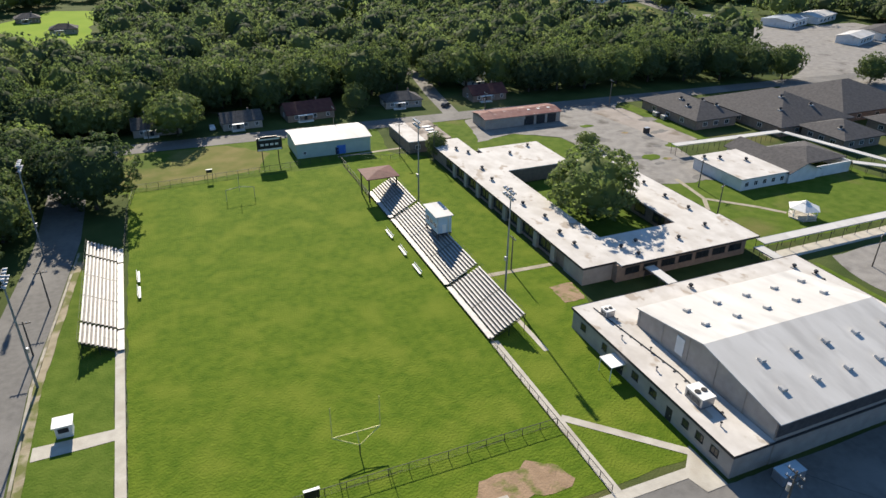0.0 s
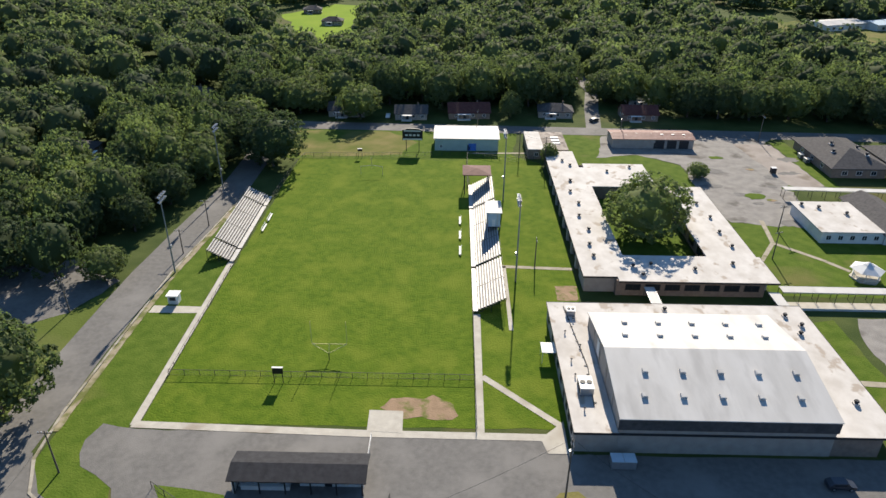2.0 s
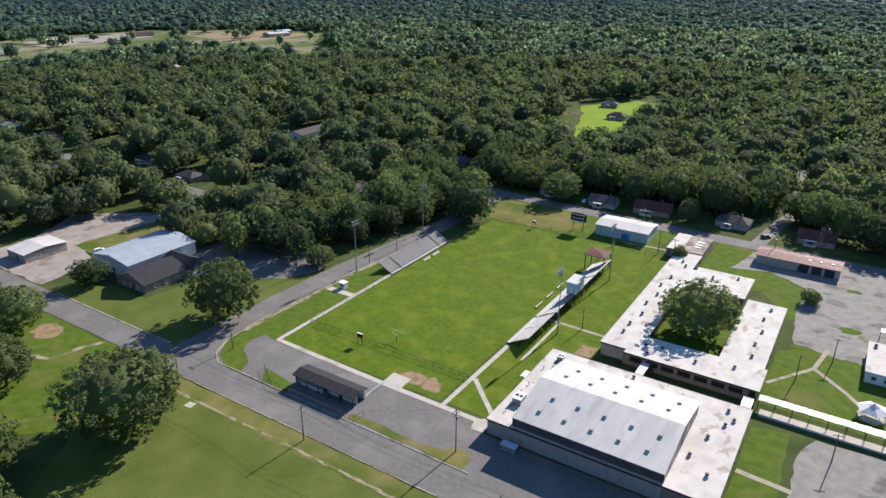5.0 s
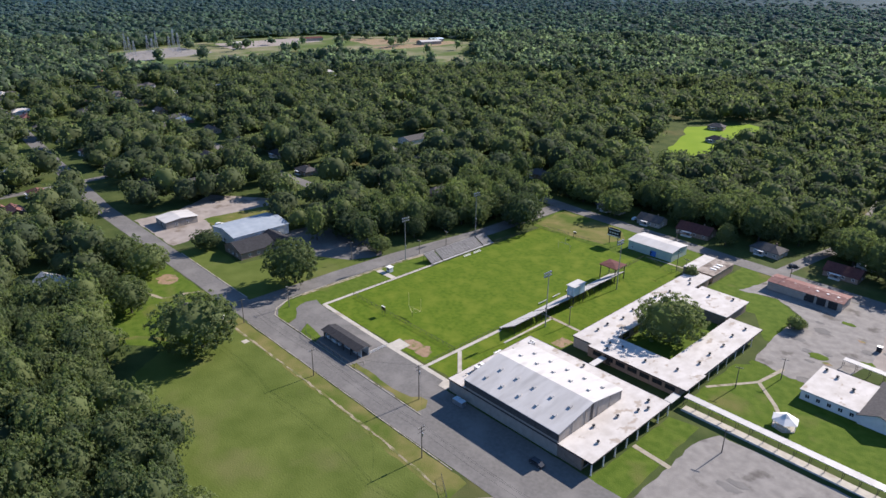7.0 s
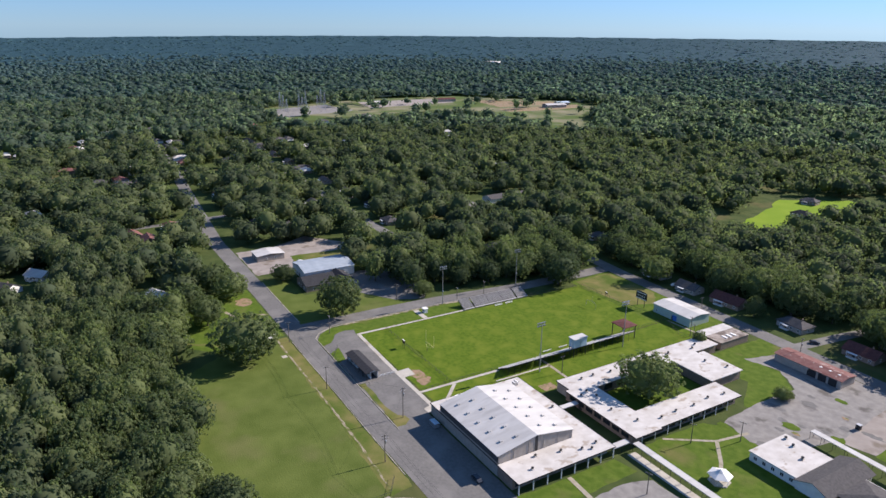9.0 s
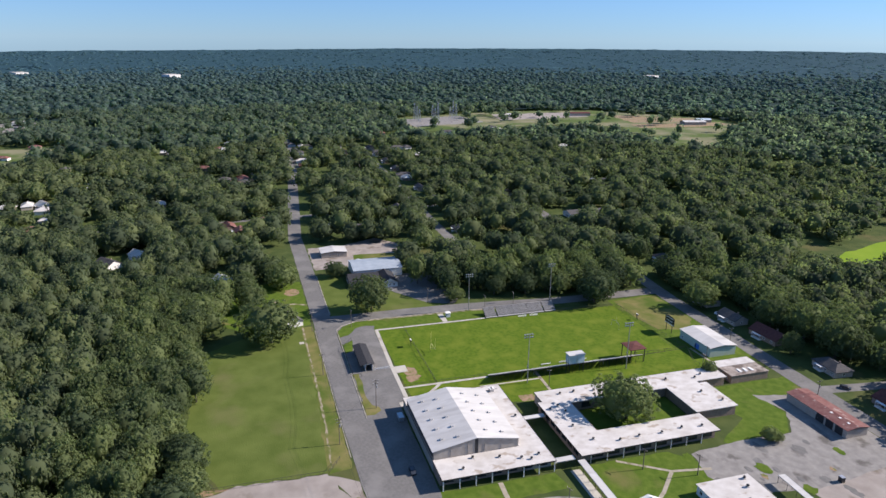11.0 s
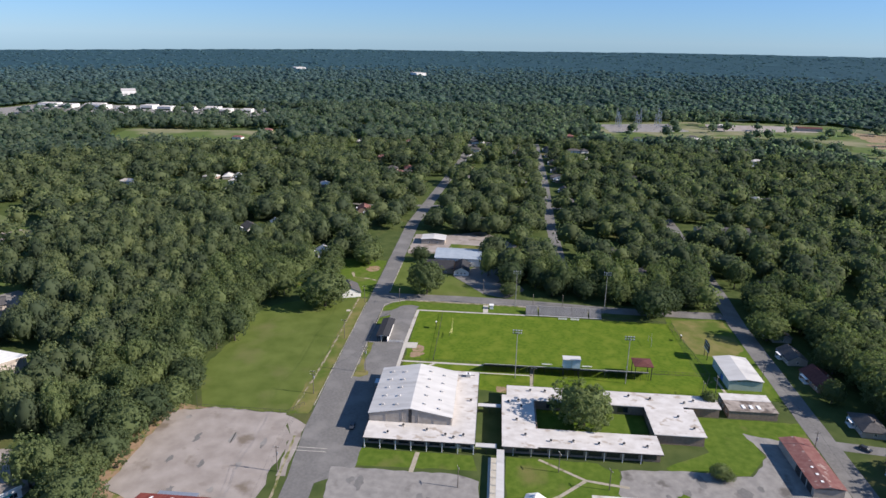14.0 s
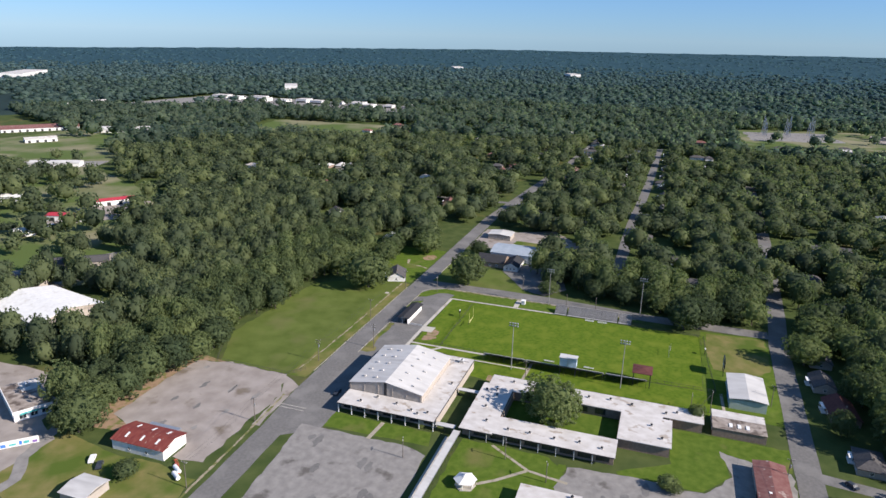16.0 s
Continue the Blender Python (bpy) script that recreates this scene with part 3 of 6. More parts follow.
def window(parent, x, y, z, w, h, rz, label="dark glazed window", mat=None):
    mat = mat or M_trim
    """A window on a wall that faces -y before the turn rz; z is its sill."""
    fr = part("window", shared(("window_frame", w, h, mat.name), lambda: boxes((-w / 2 - .08, -.06, 0, -w / 2 + .06, .05, h), (w / 2 - .06, -.06, 0, w / 2 + .08, .05, h), (-w / 2 + .06, -.06, h - .08, w / 2 - .06, .05, h + .04), (-w / 2 - .12, -.12, -.08, w / 2 + .12, .05, .0), (-.04, -.05, 0, .04, .05, h - .08)), mat), None, parent, label)
    fr.matrix_local = pose(x, y, z, 0, 0, rz)
    part("pane", shared(("pane", w, h), lambda: boxes((-w / 2 + .06, -.02, .0, -.04, .02, h - .08), (.04, -.02, .0, w / 2 - .06, .02, h - .08)), M_glass), None, fr)
    return fr


def door(parent, x, y, w, h, rz, mat=None, label="flush painted door", z=0.1):
    d = part("door", shared(("door", w, h, (mat or M_dark).name), lambda: boxes((-w / 2, -.05, 0, w / 2, .03, h), (-w / 2 - .1, -.03, 0, -w / 2, .04, h + .1), (w / 2, -.03, 0, w / 2 + .1, .04, h + .1), (-w / 2, -.03, h, w / 2, .04, h + .1)), mat or M_dark), None, parent, label)
    d.matrix_local = pose(x, y, z, 0, 0, rz)
    part("handle", shared(("handle",), lambda: boxes((-.05, -.12, 0, .05, -.05, .18)), M_steel), None, d).matrix_local = pose(w / 2 - .18, 0, 1.0)
    return d


def walls(outline, z1, t=0.3):
    """Upright walls with thickness along a closed outline in plan (counter-clockwise)."""
    bm = bmesh.new()
    k = len(outline)
    inner = []
    for i in range(k):
        a, b, c = (Vector(outline[j % k]) for j in (i - 1, i, i + 1))
        n1 = Vector((-(b - a).y, (b - a).x)).normalized()
        n2 = Vector((-(c - b).y, (c - b).x)).normalized()
        inner.append(b + (n1 + n2) / (1 + n1.dot(n2)) * t)
    lo, hi = [bm.verts.new((*p, 0)) for p in outline], [bm.verts.new((*p, z1)) for p in outline]
    li, hn = [bm.verts.new((*p, 0)) for p in inner], [bm.verts.new((*p, z1)) for p in inner]
    for i in range(k):
        j = (i + 1) % k
        bm.faces.new((lo[i], lo[j], hi[j], hi[i]))
        bm.faces.new((li[j], li[i], hn[i], hn[j]))
        bm.faces.new((hi[i], hi[j], hn[j], hn[i]))
    return bm


def gable_roof(x0, y0, x1, y1, ze, zr, axis="x", t=0.18, over=0.5):
    """Two slopes with thickness; the ridge runs along axis."""
    bm = bmesh.new()
    if axis == "x":
        m = (y0 + y1) / 2
        s = (zr - ze) / (m - y0)
        prof = [(y0 - over, ze - over * s), (m, zr), (y1 + over, ze - over * s)]
        pts = lambda u, v, z: (u, v, z)
        a, b = x0 - over, x1 + over
    else:
        m = (x0 + x1) / 2
        s = (zr - ze) / (m - x0)
        prof = [(x0 - over, ze - over * s), (m, zr), (x1 + over, ze - over * s)]
        pts = lambda u, v, z: (v, u, z)
        a, b = y0 - over, y1 + over
    ring = prof + [(v, z - t) for v, z in prof[::-1]]
    A = [bm.verts.new(pts(a, v, z)) for v, z in ring]
    B = [bm.verts.new(pts(b, v, z)) for v, z in ring]
    k = len(ring)
    for i in range(k):
        bm.faces.new((A[i], A[(i + 1) % k], B[(i + 1) % k], B[i]))
    for R in (A, B):
        bm.faces.new((R[0], R[1], R[4], R[5]))
        bm.faces.new((R[1], R[2], R[3], R[4]))
    bmesh.ops.recalc_face_normals(bm, faces=bm.faces)
    return bm


def gable_end(x0, y0, x1, y1, z0, ze, zr, axis="x", t=0.25, sides=(0, 1)):
    """The two triangular gable walls below such a roof."""
    bm = bmesh.new()
    for side in sides:
        if axis == "x":
            c = (x0, x0 + t) if side == 0 else (x1 - t, x1)
            prof = [(y0, z0), (y1, z0), (y1, ze - .1), ((y0 + y1) / 2, zr - .2), (y0, ze - .1)]
            rows = [[bm.verts.new((u, v, z)) for v, z in prof] for u in c]
        else:
            c = (y0, y0 + t) if side == 0 else (y1 - t, y1)
            prof = [(x0, z0), (x1, z0), (x1, ze - .1), ((x0 + x1) / 2, zr - .2), (x0, ze - .1)]
            rows = [[bm.verts.new((v, u, z)) for v, z in prof] for u in c]
        for i in range(5):
            bm.faces.new((rows[0][i], rows[0][(i + 1) % 5], rows[1][(i + 1) % 5], rows[1][i]))
        bm.faces.new(rows[0])
        bm.faces.new(rows[1])
    bmesh.ops.recalc_face_normals(bm, faces=bm.faces)
    return bm


def gable_pair(parent, x0, y0, x1, y1, z0, ze, zr, axis, mat, label=""):
    for s in (0, 1):
        part("gable", gable_end(x0, y0, x1, y1, z0, ze, zr, axis, .2, (s,)), mat, parent, label)


def hip_roof(x0, y0, x1, y1, ze, zr, over=0.7, t=0.25):
    x0, y0, x1, y1 = x0 - over, y0 - over, x1 + over, y1 + over
    bm = bmesh.new()
    if x1 - x0 >= y1 - y0:
        h = (y1 - y0) / 2
        ra, rb = (x0 + h, (y0 + y1) / 2), (x1 - h, (y0 + y1) / 2)
    else:
        h = (x1 - x0) / 2
        ra, rb = ((x0 + x1) / 2, y0 + h), ((x0 + x1) / 2, y1 - h)
    e = [bm.verts.new((*p, ze)) for p in ((x0, y0), (x1, y0), (x1, y1), (x0, y1))]
    d = [bm.verts.new((*p, ze - t)) for p in ((x0, y0), (x1, y0), (x1, y1), (x0, y1))]
    r = [bm.verts.new((*p, zr)) for p in (ra, rb)]
    if x1 - x0 >= y1 - y0:
        fs = ((e[0], e[1], r[1], r[0]), (e[1], e[2], r[1]), (e[2], e[3], r[0], r[1]), (e[3], e[0], r[0]))
    else:
        fs = ((e[0], e[1], r[0]), (e[1], e[2], r[1], r[0]), (e[2], e[3], r[1]), (e[3], e[0], r[0], r[1]))
    for f in fs:
        bm.faces.new(f)
    for i in range(4):
        bm.faces.new((e[i], d[i], d[(i + 1) % 4], e[(i + 1) % 4]))
    bm.faces.new(d)
    bmesh.ops.recalc_face_normals(bm, faces=bm.faces)
    return bm


def rect(x0, y0, x1, y1):
    return [(x0, y0), (x1, y0), (x1, y1), (x0, y1)]


def roof_vent(x, y, z, s=0.9, label="dark metal roof vent on a flat roof"):
    v = thing("roof_vent", x, y, label, "vent", random.uniform(-8, 8), "roof vents", z)
    part("curb", shared(("curb", s), lambda: boxes((-.6 * s, -.6 * s, -.02, .6 * s, .6 * s, .35 * s)), M_roofwhite), None, v)
    part("hood", shared(("hood", s), lambda: beam(beam(bmesh.new(), (0, 0, .3 * s), (0, 0, .8 * s), .38 * s, n=10), (0, 0, .8 * s), (0, 0, 1.15 * s), .62 * s, .45 * s, 10), M_dark), None, v)
    return v


def pipe_vent(x, y, z):
    v = thing("vent_pipe", x, y, "small grey vent pipe on a roof", "vent", 0, "vent pipes", z)
    part("pipe", shared(("pipe",), lambda: beam(bmesh.new(), (0, 0, -.02), (0, 0, .7), .12), M_steel), None, v)
    part("cap", shared(("cap",), lambda: beam(bmesh.new(), (0, 0, .7), (0, 0, .85), .24, .1), M_dark), None, v)


def ac_unit(x, y, z, sx, sy, sz, rz=0, label="grey metal rooftop air conditioner"):
    v = thing("air_conditioner", x, y, label, "air conditioner", rz, "air conditioners", z)
    part("cabinet", boxes((-sx / 2, -sy / 2, .15, sx / 2, sy / 2, sz)), M_steel, v)
    for s in (-sy / 2 + .1, sy / 2 - .3):
        part("skid", boxes((-sx / 2, s, -.02, sx / 2, s + .2, .15)), M_dark, v)
    part("lid", boxes((-sx / 2 - .08, -sy / 2 - .08, sz, sx / 2 + .08, sy / 2 + .08, sz + .08)), M_trim, v)
    for i in range(2):
        part("fan_guard", beam(bmesh.new(), (sx * (i - .5) * .5, 0, sz + .08), (sx * (i - .5) * .5, 0, sz + .2), min(sx, sy) * .2, n=12), M_dark, v)
    part("louvre", boxes(*[(-sx / 2 - .04, -sy * .4, .35 + i * .22, -sx / 2, sy * .4, .45 + i * .22) for i in range(max(2, int((sz - .5) / .22)))]), M_dark, v)
    return v


# ---- gymnasium ----
GZ = 4.4
gym = thing("gymnasium", 76, -5.4, "large beige gymnasium with pale gabled metal roof and flat white wings", "gymnasium")
GX, GY = 55.0, 40.2
part("wing_wall", walls(rect(.3, .2, 7.5, GY - .2), GZ - .25), M_wallbeige, gym, "beige block wall of the west wing")
part("wing_wall", boxes((7.5, 31.2, 0, GX - 3.4, GY - .2, GZ - .25)), M_wallbeige, gym)
part("wing_wall", boxes((43.6, .2, 0, GX - 3.4, 31.2, GZ - .25)), M_brick, gym, "brown brick wall under the porch")
for r in ((0, 0, 7.4, GY), (7.4, 31.2, GX, GY), (43.6, 0, GX, 31.2)):
    part("flat_roof", boxes((r[0], r[1], GZ - .25, r[2], r[3], GZ)), M_roofwhite, gym, "white membrane roof with tan stains")
part("roof_edge", boxes((-.06, -.06, GZ - .4, GX + .06, .0, GZ + .06), (-.06, GY, GZ - .4, GX + .06, GY + .06, GZ + .06), (-.06, 0, GZ - .4, 0, GY, GZ + .06), (GX, 0, GZ - .4, GX + .06, GY, GZ + .06)), M_dark, gym, "dark metal roof edge")
for y in (.1, 30.8):
    part("gym_wall", boxes((7.5, y, 0, 43.5, y + .3, 7.6)), M_wallbeige, gym, "tall beige side wall")
gable_pair(gym, 7.5, .4, 43.5, 30.8, 0, 7.7, 10.5, "x", M_wallbeige, "beige gable wall with vertical panels")
part("gable_roof", gable_roof(7.5, .1, 43.5, 31.1, 7.8, 10.6, over=.35), M_roofmetal, gym, "pale grey weathered metal roof")
for i in range(6):
    y = .4 + 30.4 * i / 5
    zt = 7.6 + 2.7 * (1 - abs(y - 15.6) / 15.2)
    for x in (7.38, 43.5):
        part("gable_rib", boxes((x, y - .12 if 0 < i < 5 else max(.4, y - .24), 0 if x > 20 else GZ, x + .12, y + .12 if i < 5 else 30.8, zt - .25)), M_wallbeige, gym)
part("gable_panel", boxes((43.52, 15.0, GZ, 43.58, 16.2, 10.0)), M_dark, gym, "dark vertical louvre strip")
part("gable_panel", boxes((7.36, 19.5, 5.4, 7.46, 21.3, 8.6)), M_wallwhite, gym, "pale blocked-up gable opening")
# dark grey colour stands in for the eave's shade on this strip
part("band", boxes((7.2, -.02, 5.2, 43.8, .08, 7.5)), M_roofgrey, gym, "metal band below the eave, shade put into its dark colour")
for k in range(8):
    part("porch_column", boxes((GX - .5, .3 + k * 5.62, 0, GX - .2, .6 + k * 5.62, GZ - .25)), M_wallwhite, gym)
for k in range(7):
    window(gym, GX - 3.38, 3.1 + k * 5.62, .9, 3.6, 2.0, 90, mat=M_dark)
for k, (y, w) in enumerate(((3.5, 1.4), (6.5, 1.4), (9.5, 1.2), (17, 1.5), (21.5, 1.5), (30, 1.2), (36.5, 1.4))):
    window(gym, .3, y, 1.6, w, 1.3, -90, mat=M_dark)
door(gym, .3, 13, 1.1, 2.2, -90, M_dark)
door(gym, .3, 25.6, 1.8, 2.2, -90, M_dark)
part("door_canopy", boxes((-2.6, 24, 2.7, .3, 27.4, 2.86), (-2.5, 24.1, .05, -2.4, 24.2, 2.7), (-2.5, 27.2, .05, -2.4, 27.3, 2.7)), M_trim, gym, "flat white canopy over the side door")
# skylights in two rows on each slope
for row, (v, up) in enumerate(((4.6, 1), (10.0, 1), (20.6, -1), (26.2, -1))):
    for i in range(5):
        x = 12.2 + i * 6.6 + (1.2 if row % 2 else 0)
        zc = 7.8 + 2.8 * (1 - abs(v - 15.6) / 15.5) + .03
        sl = math.degrees(math.atan(2.8 / 15.5)) * up
        s = part("skylight", shared(("skylight",), lambda: boxes((-.48, -.5, -.1, .48, .5, .42)), M_roofmetal), None, gym, "raised white roof light box")
        s.matrix_local = pose(x, v, zc, sl)
        part("pane", shared(("skypane",), lambda: boxes((-.4, -.42, .42, .4, .42, .47)), M_roofmetal), None, s, "cloudy white pane")
ac_unit(79.6, 5.6, GZ, 2.4, 3.6, 1.7)
ac_unit(80.5, 30.2, GZ, 1.8, 1.8, 1.3, label="white and dark rooftop ventilator")
for x, y in ((101, 32.2), (126, 30.5), (128, 27), (126.5, 24), (122, 8), (127, 3), (124, 17)):
    roof_vent(x, y, GZ, .8)
for k in range(7):
    pipe_vent(78 + random.uniform(0, 3), 0 + k * 4.6, GZ)
cond = thing("roof_conduit", 81, 0, "thin dark pipe run along the flat roof", "pipe", 0, "", GZ)
part("pipe", beams([((-.5, 1, .12), (.2, 12, .12)), ((.2, 12, .12), (-1.6, 33, .12))], .09), M_dark, cond)
for i in range(12):
    part("bracket", boxes((-.4 - (i > 5) * (i - 5) * .2, 2 + i * 2.6, 0, 0.1 - (i > 5) * (i - 5) * .2, 2.3 + i * 2.6, .1)), M_dark, cond)
dump = thing("dumpster", 84, -8.2, "grey steel container beside the gymnasium wall", "container")
part("bin", boxes((-2, -1, .1, 2, 1, 1.7)), M_steel, dump)
part("lid", boxes((-2.05, -1.05, 1.7, -.05, 1.05, 1.78), (.05, -1.05, 1.7, 2.05, 1.05, 1.78)), M_wallblue, dump)
part("skid", boxes((-1.9, -.9, .04, 1.9, -.7, .1), (-1.9, .7, .04, 1.9, .9, .1)), M_dark, dump)

# ---- school ----
SZ = 4.3
sch = thing("school_building", 86, 44.4, "low ring-shaped school with white flat roofs round a courtyard", "school")
wings = [("west", 0, 2, 11.3, 71.5), ("northwest", 0, 71.5, 9.8, 86.5), ("south", 8, 0, 45, 12.6), ("east", 32, 12.6, 44.2, 56.5), ("north", 11.3, 56, 31, 75)]
part("wall", walls([(.8, 2.8), (7.6, 2.8), (7.6, .8), (42.2, .8), (42.2, 56), (32.8, 56), (32.8, 13.2), (12, 13.2), (12, 13.3), (10.6, 13.3), (10.6, 56.4), (30.4, 56.4), (30.4, 74.4), (9, 74.4), (9, 86), (.8, 86)], SZ - .3), M_brick, sch, "brown brick outer and courtyard walls")
for nme, x0, y0, x1, y1 in wings:
    part("flat_roof", boxes((x0, y0, SZ - .3, x1, y1, SZ + {"west": 0, "northwest": -.012, "south": .012, "east": .006, "north": -.006}[nme])), M_roofwhite, sch, "white membrane roof with tan stains")
part("roof_edge", boxes((-.06, 2, SZ - .42, 0, 86.5, SZ + .05), (0, 1.94, SZ - .42, 8, 2, SZ + .05), (8, -.06, SZ - .42, 45, 0, SZ + .05), (45, -.06, SZ - .42, 45.06, 12.6, SZ + .05), (44.2, 12.7, SZ - .42, 44.26, 56.5, SZ + .05)), M_dark, sch, "dark metal roof edge")
part("corner_wall", boxes((.4, 2.3, 0, 8.1, 9.5, SZ - .31)), M_wallbeige, sch, "pale block corner room")
for k in range(8):
    y = 13 + k * 7.6
    part("pier", boxes((.1, y, 0, .8, y + 1.6, SZ - .31)), M_wallbeige, sch)
    for j in range(2):
        window(sch, .76, y + 3.1 + j * 3.0, .9, 2.7, 2.5, -90, mat=M_dark)
for k in range(8):
    y = 4 + k * 6.4
    part("pier", boxes((43.9, y, 0, 44.1, y + .2, SZ - .31)), M_wallwhite, sch)
    window(sch, 42.24, y + 3.5, 1.0, 4.6, 2.2, 90, mat=M_dark)
for k in range(7):
    window(sch, 11.5 + k * 4.6, .76, 1.6, 3.4, 1.5, 0, mat=M_dark)
for k in range(5):
    window(sch, 10.64, 20 + k * 7, 1.0, 4.0, 2.2, 90, mat=M_dark)
    window(sch, 32.76, 19 + k * 7, 1.0, 4.0, 2.2, -90, mat=M_dark)
door(sch, 16, .8, 1.8, 2.2, 0, M_dark)
for k in range(6):
    roof_vent(90 + (k % 2) * 1.2, 62 + k * 8.4, SZ, .85)
for x, y in ((98.5, 51), (103, 52), (113, 50), (123, 53), (126, 62), (125.5, 70), (126, 79), (125, 88), (126, 96), (91, 121), (93, 117), (104, 112), (112, 116), (100, 47), (90, 56)):
    roof_vent(x, y, SZ, .8)


# ---- covered walks ----
def canopy(x0, y0, x1, y1, h=2.9, w=2.4, step=4.2, label="long covered walk with pale metal roof on thin posts"):
    L = math.hypot(x1 - x0, y1 - y0)
    c = thing("covered_walk", x0, y0, label, "covered walk", math.degrees(math.atan2(y1 - y0, x1 - x0)), "covered walks")
    part("roof", boxes((0, -w / 2, h, L, w / 2, h + .12)), M_roofmetal, c)
    part("fascia", boxes((0, -w / 2 - .06, h - .14, L, -w / 2, h + .14), (0, w / 2, h - .14, L, w / 2 + .06, h + .14)), M_steel, c)
    k = max(2, round(L / step))
    for i in range(k + 1):
        for s in (-1, 1):
            p = part("post", shared(("post", h), lambda: beam(bmesh.new(), (0, 0, 0), (0, 0, h), .07), M_dark), None, c)
            p.matrix_local = pose(min(L - .1, max(.1, L * i / k)), s * (w / 2 - .15), 0)
    return c


canopy(131.2, 44.0, 206, 43.4, 3.0, 2.6)
canopy(100.9, 35.0, 100.9, 44.2, 2.9, 2.2)
canopy(129.0, 35.0, 129.0, 42.6, 2.9, 2.4)
canopy(157, 104, 199, 102.5, 3.0, 2.4)
canopy(199.5, 101.2, 208, 66, 3.0, 2.4)
canopy(196, 73, 222, 47, 3.0, 2.4)

# ---- gazebo ----
gz = thing("gazebo", 157, 55, "small open gazebo with white hexagonal roof", "gazebo")
part("roof", beam(beam(bmesh.new(), (0, 0, 2.6), (0, 0, 3.9), 4.0, 1.0, 6), (0, 0, 3.9), (0, 0, 4.5), 1.2, .1, 6), M_wallwhite, gz)
part("floor", beam(bmesh.new(), (0, 0, 0), (0, 0, .3), 3.6, n=6), M_concrete, gz)
for i in range(6):
    a = i * math.pi / 3
    part("post", beam(bmesh.new(), (3.2 * math.cos(a), 3.2 * math.sin(a), .3), (3.2 * math.cos(a), 3.2 * math.sin(a), 2.7), .1), M_trim, gz)
    b = a + math.pi / 3
    if i:
        part("railing", beams([((3.2 * math.cos(a), 3.2 * math.sin(a), z), (3.2 * math.cos(b), 3.2 * math.sin(b), z)) for z in (.7, 1.1)], .05), M_trim, gz)

# ---- annex and grey-roofed school ----
ax = thing("annex_building", 154, 73, "white-walled annex with flat white roof and grey gable", "school annex")
part("wall", walls(rect(.4, .4, 42, 19), 3.3), M_wallwhite, ax)
part("flat_roof", boxes((0, 0, 3.3, 17, 20, 3.6)), M_roofwhite, ax)
part("gable_roof", gable_roof(17, -.5, 28, 24, 3.4, 5.6, "y"), M_roofgrey, ax, "grey shingle gable roof")
gable_pair(ax, 17.2, -.2, 27.8, 23.6, 0, 3.5, 5.5, "y", M_wallwhite)
part("hip_roof", hip_roof(28.2, 4, 43, 18, 3.4, 5.2), M_roofgrey, ax, "dark grey shingle roof")
for i in range(5):
    window(ax, 2.5 + i * 3.2, .4, 1.1, 1.3, 1.3, 0)
for x, y in ((156, 90), (160, 88), (166, 84)):
    roof_vent(x, y, 3.6, .9)
nes = thing("grey_roofed_school", 176, 82, "brick school with dark grey hipped shingle roofs", "school")
for x0, y0, x1, y1 in ((3.5, 38, 22.5, 68), (25, 22, 58, 60), (33, 4.5, 51, 21.8), (58.4, 26, 96, 60), (62, -4, 96, 20)):
    part("wall", walls(rect(x0 + .6, y0 + .6, x1 - .6, y1 - .6), 3.6), M_brick, nes)
    part("roof", hip_roof(x0, y0, x1, y1, 3.7, 3.7 + min(x1 - x0, y1 - y0) * .2), M_roofgrey, nes)
    for i in range(3):
        window(nes, x0 + (x1 - x0) * (i + 1) / 4, y0 + .6, 1.1, 1.8, 1.4, 0)
        window(nes, x0 + .6, y0 + (y1 - y0) * (i + 1) / 4, 1.1, 1.8, 1.4, -90)
for x, y, z in ((184, 130, 5.4), (186, 136, 6.2), (194, 134, 5.4), (193, 126, 5.8), (208, 112, 6.4), (214, 118, 8.8), (222, 112, 6.8), (213, 92, 5.2)):
    roof_vent(x, y, z, 1.1, "pale metal vent on a shingle roof")
for y in (139, 134.5):
    ac_unit(178.2, y, .1, 2.0, 1.4, 1.5, 90, "grey air conditioner standing beside the wall")


